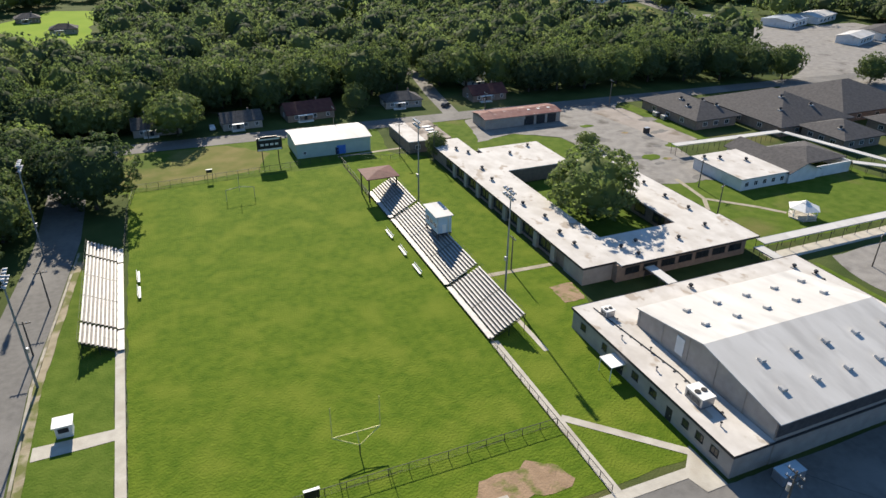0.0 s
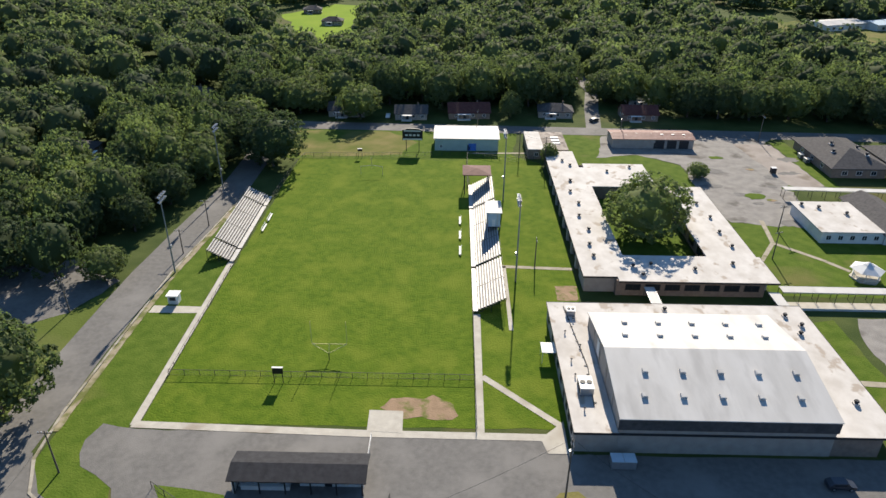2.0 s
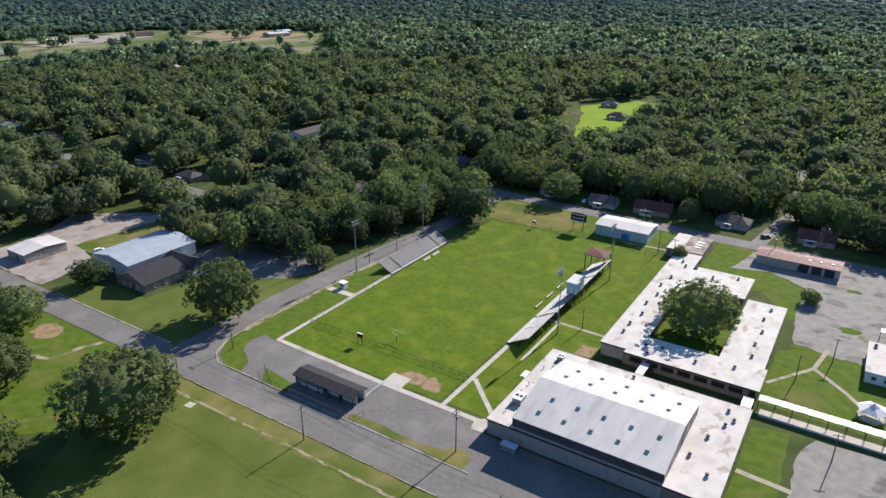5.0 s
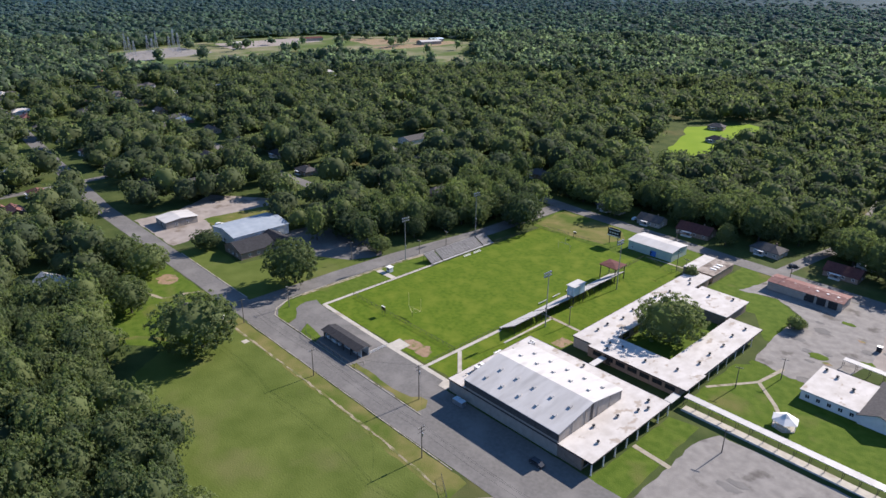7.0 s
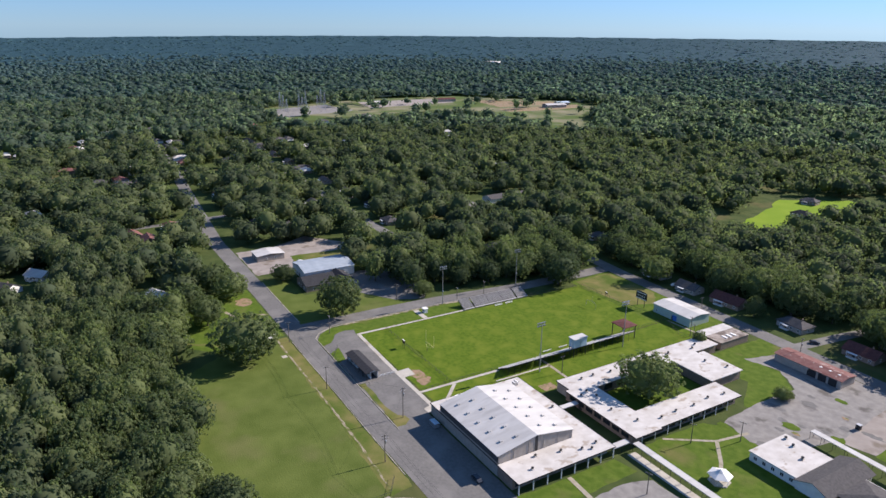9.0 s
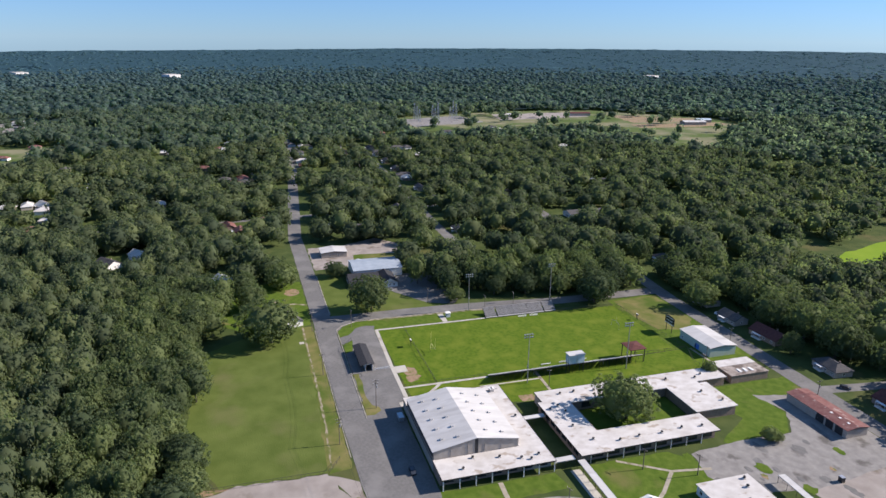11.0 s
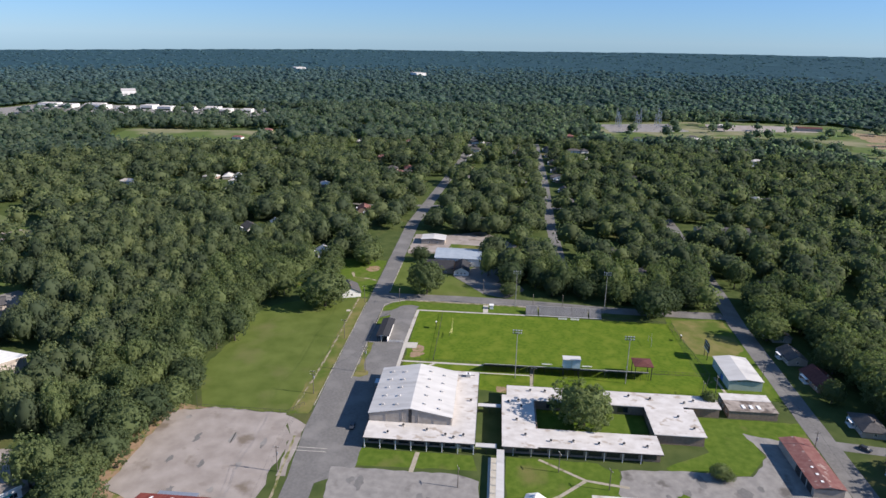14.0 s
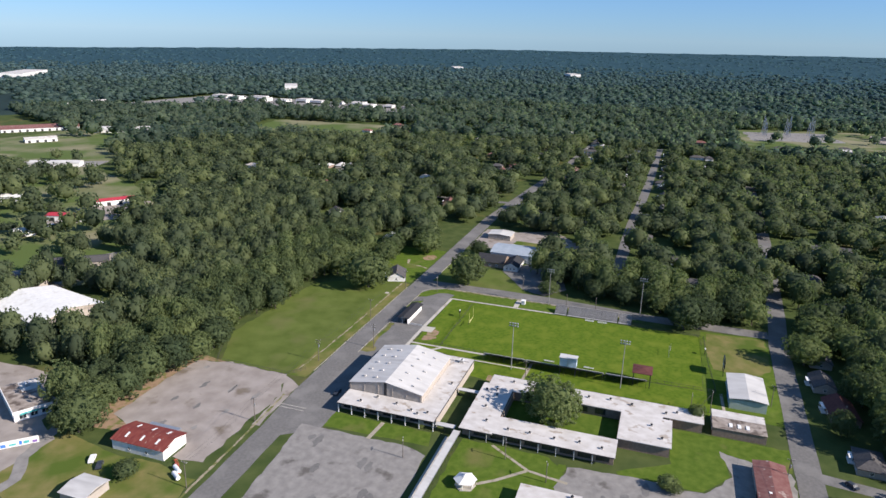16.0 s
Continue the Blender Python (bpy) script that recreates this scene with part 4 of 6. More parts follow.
# ---- bleachers ----
def bleacher(x, y, length, rows, flip, label, gaps=(), z0=.5, rise=.36, tread=.68):
    """A bank of planks on raked frames; it climbs along +x, or -x if flip."""
    b = thing("bleacher", x, y, label, "bleacher", 180 if flip else 0, "bleachers", 0)
    if flip:
        b.matrix_world = pose(x, y + length, 0, 0, 0, 180)
    me_seat = mesh_of("seat_plank", boxes((0, .1, 0, .32, length - .1, .05)), M_alu)
    me_foot = mesh_of("foot_plank", boxes((0, .1, 0, .40, length - .1, .045)), M_footboard)
    me_riser = mesh_of("riser_board", boxes((0, .1, .05, .03, length - .1, rise + .04)), M_footboard)
    for i in range(rows):
        part("seat_plank", me_seat, None, b).matrix_local = pose(.35 + i * tread, 0, z0 + .42 + i * rise)
        part("riser_board", me_riser, None, b).matrix_local = pose(.40 + i * tread, 0, z0 + .02 + i * rise)
        if i:
            part("foot_plank", me_foot, None, b).matrix_local = pose(.08 + i * tread, 0, z0 + .02 + i * rise)
    top, end = z0 + rise * rows, .3 + tread * rows
    k = max(2, round(length / 3.4))
    fr = lambda: beams([((.2, 0, z0), (end, 0, top)), ((.3, 0, 0), (.3, 0, z0 + .3)), ((end * .5, 0, 0), (end * .5, 0, (z0 + top) / 2)), ((end - .1, 0, 0), (end - .1, 0, top)), ((.3, 0, .1), (end - .1, 0, top - .4))], .06, 4)
    me_fr = mesh_of("frame", fr(), M_dark)
    for i in range(k + 1):
        part("frame", me_fr, None, b).matrix_local = pose(0, .2 + (length - .4) * i / k, 0)
    part("back_rail", beams([((end, .1, top + .62), (end, length - .1, top + .62))] + [((end, .2 + (length - .4) * i / k, top - .3), (end, .2 + (length - .4) * i / k, top + .62)) for i in range(0, k + 1, 2)], .022, 4), M_dark, b)
    part("front_walk", boxes((-.9, 0, z0 - .12, .3, length, z0 - .04)), M_alu, b, "pale metal front walkway")
    for g in gaps:
        for i in range(rows):
            part("step", boxes((.3 + i * tread, g - .12, z0 + .46 + i * rise, .62 + i * tread, g + .12, z0 + .5 + i * rise)), M_dark, b)
    return b


for y0, ln, g in ((36.4, 19.2, (9.6,)), (56.6, 33.6, (11, 22)), (91.2, 17.4, (8,))):
    bleacher(60.9, y0, ln, 10, False, "pale aluminium plank bleacher bank facing the football field", g, .7, .33, .62)
for y0, ln, g in ((57.6, 6.4, ()), (64.6, 26.2, (8.5, 17)), (91.4, 6.6, ())):
    bleacher(-.9, y0, ln, 9, True, "small pale aluminium bleacher bank by the side street", g, .5, .33, .62)
for y0, y1 in ((56, 57), (90, 91.4)):
    st = thing("bleacher_stairs", 60.4, y0, "short dark metal stair between bleacher banks", "stairs")
    part("steps", boxes(*[(.6 + i * .62, .1, .3 + i * .33, 1.2 + i * .62, .8, .36 + i * .33) for i in range(6)]), M_dark, st)
    part("rail", beams([((.6, .05, 1.2), (4.2, .05, 3.2)), ((.6, .05, .2), (.6, .05, 1.2)), ((4.2, .05, 0), (4.2, .05, 3.2))], .04), M_steel, st)
pb = thing("press_box", 64.4, 71.2, "pale blue press box on stilts behind the bleachers", "press box")
part("cabin", walls(rect(.1, .1, 3.4, 7.4), 4.0), M_wallblue, pb).location.z = 4.5
part("floor", boxes((0, 0, 4.3, 3.5, 7.5, 4.5)), M_dark, pb)
part("roof", boxes((-.45, -.2, 8.5, 3.8, 7.7, 8.68)), M_roofmetal, pb, "flat white roof")
for i in range(3):
    window(pb, .1, 1.5 + i * 2.2, 5.6, 1.8, 1.1, -90)
part("door", boxes((1.2, .02, 4.55, 2.1, .1, 6.6)), M_wallwhite, pb)
for r in ((3.4, 3.6, 3.46, 3.85), (2.5, .04, 2.7, .1), (.08, .04, .2, .1)):
    part("panel_strip", boxes((r[0], r[1], 4.5, r[2], r[3], 8.5)), M_steel, pb)
for x in (.3, 3.2):
    for y in (.4, 7.1):
        part("stilt", boxes((x - .12, y - .12, 0, x + .12, y + .12, 4.3)), M_dark, pb)
pv = thing("pavilion", 58.4, 102.6, "open pavilion with maroon roof on dark posts", "pavilion")
part("roof", hip_roof(0, 0, 8, 7.6, 6.6, 7.3, .4, .2), M_roofmaroon, pv)
for x in (.3, 7.7):
    for y in (.3, 7.3):
        part("post", boxes((x - .15, y - .15, 0, x + .15, y + .15, 6.5)), M_dark, pv)


def bench(x, y, rz):
    b = thing("team_bench", x, y, "long white aluminium team bench on the grass", "bench", rz, "team benches", .03)
    part("seat", shared(("bench_seat",), lambda: boxes((-.22, -2.3, .42, .22, 2.3, .48)), M_trim), None, b)
    part("backrest", shared(("bench_back",), lambda: boxes((.3, -2.3, .72, .36, 2.3, .98)), M_trim), None, b)
    for s in (-1.9, 0, 1.9):
        part("leg", shared(("bench_leg",), lambda: boxes((-.2, -.04, 0, -.12, .04, .42), (.3, -.04, 0, .38, .04, .72)), M_steel), None, b).matrix_local = pose(0, s, 0)


for y in (83.2, 74.2, 65.2):
    bench(57.2, y, 0)
for y in (83.4, 76.8):
    bench(2.9, y, 180)

# ---- goals, scoreboard, field signs ----
gp = thing("goal_post", 30.7, 18.5, "faded yellow gooseneck football goal post", "goal post")
part("stem", beams([((0, -.0, 0), (0, 0, 1.9))], .09), M_fence, gp)
part("yoke", beams([((0, 0, 1.8), (-3.55, 1.4, 3.05)), ((0, 0, 1.8), (3.55, 1.4, 3.05)), ((0, 0, 1.8), (0, 1.4, 3.05))], .07), M_yellow, gp)
part("crossbar", beams([((-3.55, 1.4, 3.05), (3.55, 1.4, 3.05))], .08), M_yellow, gp)
for s in (-3.55, 3.55):
    part("upright", beams([((s, 1.4, 3.05), (s, 1.4, 8.5))], .06), M_yellow, gp)
gq = thing("goal_post", 28.3, 117.2, "old grey H-shaped football goal post", "goal post")
for s in (-3.55, 3.55):
    part("upright", beams([((s, 0, 0), (s, 0, 3.0))], .07), M_steel, gq)
part("crossbar", beams([((-3.55, 0, 3.0), (0, .6, 3.3)), ((0, .6, 3.3), (3.55, 0, 3.0))], .07), M_steel, gq)
part("brace", beams([((0, .6, 2.2), (0, .6, 6.0))], .06), M_steel, gq)
sb = thing("scoreboard", 40.4, 140.6, "large black scoreboard on two posts", "scoreboard")
for s in (-2.3, 2.3):
    part("post", boxes((s - .12, -.12, 0, s + .12, .12, 4.4)), M_dark, sb)
part("board", boxes((-3.6, -.2, 4.2, 3.6, .2, 7.2)), M_black, sb)
part("top_sign", boxes((-3.6, -.15, 7.2, 3.6, .15, 8.0), (-2.4, -.15, 8.0, 2.4, .15, 8.4)), M_black, sb)
part("sign_bar", boxes((-3.0, -.2, 7.35, 3.0, -.16, 7.75), (-3.4, -.25, 4.3, 3.4, -.21, 4.75)), M_trim, sb, "pale unreadable lettering strip")
for x in (-2.6, -1.2, .2, 1.6):
    part("digit_panel", boxes((x, -.25, 5.7, x + .9, -.21, 6.3)), M_wallwhite, sb)
for i, (x, y, w, h) in enumerate(((22.4, 133.5, 1.6, 1.5), (22.2, 11.2, 2.0, 2.4))):
    s = thing("play_clock", x, y, "small dark play clock box on two posts", "sign")
    part("panel", boxes((-w / 2, -.15, 2.3, w / 2, .15, 2.3 + h * .6)), M_black, s)
    part("cap", boxes((-w / 2 - .06, -.22, 2.3 + h * .6, w / 2 + .06, .22, 2.36 + h * .6)), M_trim, s)
    for k in (-1, 1):
        part("post", boxes((k * w * .42 - .06, -.06, 0, k * w * .42 + .06, .06, 2.3)), M_dark, s)


# ---- fences ----
def fence(pts, h, step=3.0, label="dull chain link fence with thin posts", mesh=True):
    f = thing("fence", pts[0][0], pts[0][1], label, "fence", 0, "fences")
    o = Vector(pts[0])
    me = shared(("fence_post", h), lambda: beam(bmesh.new(), (0, 0, 0), (0, 0, h), .055, n=5), M_fence)
    for a, b in zip(pts, pts[1:]):
        a, b = Vector(a) - o, Vector(b) - o
        k = max(1, round((b - a).length / step))
        for i in range(k + 1):
            part("post", me, None, f).matrix_local = pose(*a.lerp(b, i / k), 0)
        part("top_rail", beam(bmesh.new(), (*a, h - .03), (*b, h - .03), .045, n=4), M_fence, f)
        for z, r in [(.12 / h, .02)] + ([(.3, .01), (.5, .01), (.7, .01), (.9, .01)] if mesh else []):
            part("wire", beam(bmesh.new(), (*a, h * z), (*b, h * z), r, n=4), M_fence, f)
    return f


fence([(.3, 13.0), (60, 13.1)], 1.4)
fence([(60, -1), (60, 13), (60.0, 36)], 1.3)
fence([(.1, 57.5), (.1, 13), ], .9, mesh=False)
fence([(.3, 98), (1, 118), (3, 133.5), (30, 134.5), (60, 137), (59.6, 107)], 1.5)
fence([(8, -15), (16, -20.0), (45.5, -20.0), (46, -16.5)], 1.6)
fence([(60, 137), (74, 131), (83, 133)], 1.6)
fence([(104, -34.5), (111, -39.2), (110.5, -76), (82, -90)], 1.4)


# ---- poles ----
def light_pole(x, y, h, rz, lamps=8):
    p = thing("floodlight_pole", x, y, "tall floodlight pole with rows of lamps", "light pole", rz, "floodlights")
    part("mast", beam(bmesh.new(), (0, 0, 0), (0, 0, h), .22, .12, 8), M_mast, p)
    for r in range(2):
        part("crossarm", boxes((-2.0, -.08, h - 1.2 * r - .25, 2.0, .08, h - 1.2 * r - .1)), M_dark, p)
        for i in range(lamps // 2):
            lx = -1.7 + i * 3.4 / (lamps // 2 - 1)
            lm = part("lamp", shared(("flood",), lambda: beam(bmesh.new(), (0, 0, .0), (0, -.55, -.25), .14, .40, 10), M_steel), None, p)
            lm.matrix_local = pose(lx, -.12, h - 1.2 * r)
    part("junction_box", boxes((-.25, -.5, h * .33, .25, -.2, h * .33 + .8)), M_steel, p)


light_pole(70.6, 50.4, 22.4, -90)
light_pole(70.4, 98.2, 22.0, -90)
light_pole(-13.0, 52.2, 21.0, 90)
light_pole(-16.0, 101.5, 21.5, 90)
ANCHORS = {}


def utility_pole(key, x, y, h, rz=0, arms=1, drum=False):
    p = thing("utility_pole", x, y, "weathered wooden utility pole with crossarm", "utility pole", rz, "utility poles")
    part("mast", beam(bmesh.new(), (0, 0, 0), (0, 0, h), .17, .11, 7), M_pole, p)
    for a in range(arms):
        z = h - .5 - a * 1.2
        part("crossarm", boxes((-1.2, -.07, z, 1.2, .07, z + .14)), M_pole, p)
        for s in (-1.05, -.5, .5, 1.05):
            part("insulator", shared(("insulator",), lambda: beam(bmesh.new(), (0, 0, 0), (0, 0, .25), .06, .04, 6), M_trim), None, p).matrix_local = pose(s, 0, z + .14)
    if drum:
        part("transformer", beam(bmesh.new(), (.35, 0, h - 3.4), (.35, 0, h - 2.4), .28, n=10), M_steel, p)
    ANCHORS[key] = Matrix(pose(x, y, 0, 0, 0, rz)), h


for row in (("a", -8.4, -31.8, 10, 90), ("b", 39.9, -32.4, 10, 90), ("c", 94.7, -33.2, 10.5, 90, 2, True), ("d", 148, -31.5, 10, 90, 1, True), ("e", 73.5, -15.6, 12.5, 90, 2, True),
            ("f", 190, -29.5, 10, 85), ("g", -8.4, -12.2, 9, 0), ("h", 86, 126, 11, 0, 1), ("i", 78, 134, 10, 0, 1), ("j", 76, 58, 8, 90, 1), ("k", 64, 158, 10, 90, 1),
            ("l", 118, 157, 10, 90, 1, True), ("m", 8, 175, 10, 90, 1), ("n", -14.5, 62, 7, 0), ("o", -13.0, 78, 8, 0), ("p", -30, 34, 9, 40, 1), ("q", 138, 64, 8, 20), ("r", 146, 80, 8, 20), ("s", 150, 30, 8, 20), ("t", 170, 156, 10, 90)):
    utility_pole(*row)


def cable(a, b, off=0.0, sag=1.2, label="thin dark overhead cable between poles"):
    (ma, ha), (mb, hb) = ANCHORS[a], ANCHORS[b]
    p, q = ma @ Vector((off, 0, ha - .2)), mb @ Vector((off, 0, hb - .2))
    c = thing("overhead_cable", p.x, p.y, label, "cable", 0, "cables", p.z)
    pts = [p.lerp(q, i / 12) - p - Vector((0, 0, sag * 4 * (i / 12) * (1 - i / 12))) for i in range(13)]
    bm, side, rings = bmesh.new(), (q - p).cross(Vector((0, 0, 1))).normalized(), []
    for v in pts:
        rings.append([bm.verts.new(v + side * (.022 * math.cos(w)) + Vector((0, 0, .022 * math.sin(w)))) for w in (0, 2.1, 4.2)])
    for r0, r1 in zip(rings, rings[1:]):
        for i in range(3):
            bm.faces.new((r0[i], r0[(i + 1) % 3], r1[(i + 1) % 3], r1[i]))
    part("wire", bm, M_dark, c)


for a, b in (("a", "b"), ("b", "c"), ("c", "d"), ("d", "f")):
    for o in (-1.05, .5, 1.05):
        cable(a, b, o)
for a, b in (("b", "e"), ("k", "l"), ("m", "k"), ("l", "t"), ("h", "i"), ("g", "a"), ("e", "c")):
    cable(a, b, .5)


# ---- other buildings ----
def shed_like(name, x0, y0, x1, y1, h, ridge, axis, wall, roof, label, category, group="", nwin=2, dmat=None):
    b = thing(name, x0, y0, label, category, 0, group)
    X, Y = x1 - x0, y1 - y0
    part("wall", walls(rect(.1, .1, X - .1, Y - .1), h), wall, b)
    part("roof", gable_roof(0, 0, X, Y, h + .12, h + ridge, axis, .12, .35), roof, b)
    gable_pair(b, .1, .1, X - .1, Y - .1, h - .3, h + .1, h + ridge, axis, wall)
    for i in range(nwin):
        window(b, X * (i + 1) / (nwin + 1), .08, 1.1, 1.1, 1.1, 0)
        window(b, .08, Y * (i + 1) / (nwin + 1), 1.1, 1.0, 1.1, -90)
        window(b, X - .08, Y * (i + 1) / (nwin + 1), 1.1, 1.0, 1.1, 90)
    door(b, X * .5 + .9, .1, 1.0, 2.05, 0, dmat)
    return b


def house(x, y, rz, w, d, wall, roof, hip, label):
    b = thing("house", x, y, label, "house", rz, "houses")
    part("wall", walls(rect(-w / 2, -d / 2, w / 2, d / 2), 2.8), wall, b)
    part("roof", hip_roof(-w / 2, -d / 2, w / 2, d / 2, 2.9, 2.9 + d * .26, .5) if hip else gable_roof(-w / 2, -d / 2, w / 2, d / 2, 2.95, 2.9 + d * .27, "x"), roof, b)
    if not hip:
        gable_pair(b, -w / 2, -d / 2, w / 2, d / 2, 2.5, 2.9, 2.85 + d * .27, "x", wall)
    for s in (-.32, .08, .36):
        window(b, w * s, -d / 2 - .02, 1.0, 1.1, 1.2, 0)
    for s in (-1, 1):
        window(b, s * w / 2, 0, 1.0, 1.1, 1.2, 90 * s)
    door(b, -w * .12, -d / 2 - .02, .95, 2.05, 0)
    part("porch", boxes((-w * .3, -d / 2 - 1.8, 0, w * .02, -d / 2, .25), (-w * .3, -d / 2 - 1.8, 2.35, w * .02, -d / 2 - .5, 2.45), (-w * .29, -d / 2 - 1.7, .25, -w * .28, -d / 2 - 1.6, 2.35), (0, -d / 2 - 1.7, .25, .1, -d / 2 - 1.6, 2.35)), M_trim, b)
    part("chimney", boxes((w * .2, .2, 2.9, w * .2 + .5, .7, 3.3 + d * .3)), M_brick, b)


# field house
fh = shed_like("field_house", 48.2, 141.4, 71.2, 155.6, 4.6, 1.0, "x", M_wallgreen, M_roofmetal, "pale green metal field house with white roof", "field house", nwin=0)
door(fh, 13.6, .1, 2.6, 2.6, 0, M_blue, "bright blue double door")
window(fh, 2.4, .08, 1.2, .9, .9, 0)
# concession stand with open south side
cs = thing("concession_stand", 21, -16.0, "long open shelter with charcoal roof behind the goal", "shelter")
part("roof", gable_roof(0, 0, 21, 5.6, 3.5, 4.2, "x", .16, .4), M_roofdark, cs)
part("wall", boxes((.2, 5.0, 0, 20.8, 5.2, 3.4), (.2, .2, 0, .4, 5.0, 3.4), (10.6, 2.0, 0, 20.6, 2.2, 3.3), (10.4, 2.0, 0, 10.6, 5.0, 3.3)), M_wallwhite, cs)
part("counter", boxes((1.2, 1.0, 0, 9, 1.8, 1.1), (1.0, .7, 1.1, 9.2, 2.0, 1.18)), M_trim, cs, "long white serving counter")
gable_pair(cs, .2, .2, 20.8, 5.4, 3.2, 3.4, 4.0, "x", M_wallwhite)
for i in range(6):
    part("post", boxes((.3 + i * 4.05, .2, 0, .5 + i * 4.05, .4, 3.4)), M_dark, cs)
door(cs, 15, 2.0, 1.0, 2.1, 0)
rmp = thing("railing", 41.6, -10.2, "white painted railing between the shelter and the field walk", "railing")
for z in (.35, .7, 1.05):
    part("rail", boxes((-.03, 0, z, .03, 7.2, z + .14)), M_trim, rmp)
for i in range(5):
    part("post", boxes((-.05, i * 1.78, .04, .05, i * 1.78 + .1, 1.2)), M_trim, rmp)
# ticket kiosk
tk = thing("ticket_kiosk", -8.2, 39, "small white ticket kiosk with flat roof", "kiosk")
part("wall", walls(rect(-1.1, -1.0, 1.1, 1.0), 2.2, .1), M_wallwhite, tk)
part("roof", boxes((-1.4, -1.3, 2.2, 1.4, 1.3, 2.34)), M_trim, tk)
part("hatch", boxes((-.7, -1.05, 1.0, .7, -1.0, 1.8)), M_dark, tk)
# flat-roofed shop building with worn roof
fb = thing("store_building", 81, 134, "low flat building with worn patched white roof", "shed")
part("wall", walls(rect(.1, .1, 14, 19), 3.4), M_brick, fb)
part("roof", boxes((0, 0, 3.4, 5.6, 19.2, 3.7)), M_roofwhite, fb)
part("back_roof", boxes((5.6, 0, 3.4, 14.2, 19.2, 3.58)), M_roofpatch, fb, "brown patched rear roof")
for y in (6, 9, 12):
    part("skylight", boxes((9.2, y, 3.58, 12, y + 1.2, 3.84)), M_trim, fb)
for i in range(3):
    window(fb, 3 + i * 4, .08, 1.2, 1.4, 1.2, 0)
# long red-roofed bus garage
rg = shed_like("bus_garage", 113, 146.5, 142.6, 156.5, 3.6, .9, "x", M_wallbeige, M_roofred, "long tan garage with faded red metal roof", "garage", nwin=0)
for i in range(3):
    part("garage_door", boxes((15.5 + i * 4.4, .02, .1, 18.9 + i * 4.4, .12, 3.2)), M_dark, rg)
part("roof_panel", boxes((18, 3.2, 4.32, 19, 4.6, 4.36), (22, 3.2, 4.32, 23, 4.6, 4.36), (26, 3.2, 4.32, 27, 4.6, 4.36)), M_trim, rg)
# church hall west of the side street
ch = shed_like("church_hall", -101, 1, -79, 31, 5.2, 2.0, "y", M_wallwhite, M_roofblue, "white church hall with pale blue-grey metal roof", "church hall", nwin=4)
cw = shed_like("church_wing", -79, -4, -63, 14, 3.4, 3.2, "y", M_brick, M_roofdark, "church wing with steep charcoal shingle roof", "church", nwin=3)
cx = shed_like("church_wing", -78.6, 14.6, -60, 24, 3.0, 2.4, "x", M_wallwhite, M_roofdark, "low white church wing with charcoal roof", "church", nwin=3)
for i in range(7):
    part("porch_post", boxes((-.9 + 0, .6 + i * 2.5, 0, -.7, .8 + i * 2.5, 3.2)), M_trim, cw)
shed_like("garage", -138, -13, -125, 4, 3.6, 1.0, "x", M_wallbeige, M_roofmetal, "low garage with white metal roof", "garage", nwin=2)
# south side
rs = shed_like("red_shed", 169, -68, 181, -46, 4.0, 1.6, "y", M_wallwhite, M_roofrust, "white shed with rusty red metal roof", "shed", nwin=2)
for x, tilt in ((3.0, -13.5), (9.0, 13.5)):
    for y in (4.5, 11, 17.5):
        part("roof_panel", shared(("shed_panel",), lambda: boxes((-1.2, -.42, 0, 1.2, .42, .05)), M_trim), None, rs, "pale clear roofing sheet").matrix_local = pose(x, y, 4.93, 0, tilt, 0)
part("lean_to", boxes((-3.6, 4, 2.7, 0, 17, 2.82), (-3.5, 4.2, 0, -3.4, 4.3, 2.7), (-3.5, 16.7, 0, -3.4, 16.8, 2.7)), M_steel, rs, "open lean-to with dull metal roof")
wb = thing("arena_building", 78, -206, "large building with broad white gabled roof", "arena", -12)
part("wall", walls(rect(0, 0, 34, 44), 6), M_wallbeige, wb)
part("roof", gable_roof(0, 0, 34, 44, 6.1, 9.2, "y", .3, .6), M_wallwhite, wb)
gable_pair(wb, 0, 0, 34, 44, 5.5, 6.0, 9.0, "y", M_wallbeige)
part("porch", boxes((34, 10, 0, 38, 16, 3), (33.8, 9.5, 3, 38.4, 16.5, 3.3)), M_roofgrey, wb)
sp = thing("store", 157, -129, "white flat-roofed shop with teal trim and worn grey roof", "store", 60)
part("wall", walls(rect(0, -13, 25, 0), 3.6), M_wallwhite, sp)
part("roof", boxes((0, -13, 3.6, 25, 0, 3.8)), M_roofpatch, sp, "worn grey patched roof")
part("front_roof", boxes((-.2, -7, 3.8, 9, .2, 3.95)), M_roofwhite, sp, "white membrane over the rear half")
part("fascia", boxes((-.3, -13.3, 3.2, 25.3, -13, 4.3), (25, -13, 3.2, 25.3, .2, 4.3)), M_trim, sp, "broad white sign fascia")
part("trim_board", boxes((12, -13.34, 2.5, 24, -13.3, 3.15), (25.3, -11, 2.5, 25.34, -3, 3.15)), M_teal, sp, "teal trim board")
for k in range(5):
    window(sp, 3 + k * 4.6, -13, .8, 2.8, 1.7, 0)
for k in range(3):
    window(sp, 25, -2.5 - k * 3.8, .8, 2.4, 1.7, 90)
ac_unit(163, -127, 3.95, 1.8, 1.6, 1.2, 60)
hb = thing("hoarding", 187.2, -94.6, "long white painted hoarding with blue and violet bars", "hoarding", -45)
part("board", boxes((0, -.06, .3, 13.5, .06, 3.0)), M_wallwhite, hb)
for k in range(6):
    part("post", boxes((.3 + k * 2.5, -.2, 0, .45 + k * 2.5, -.06, 2.9)), M_dark, hb)
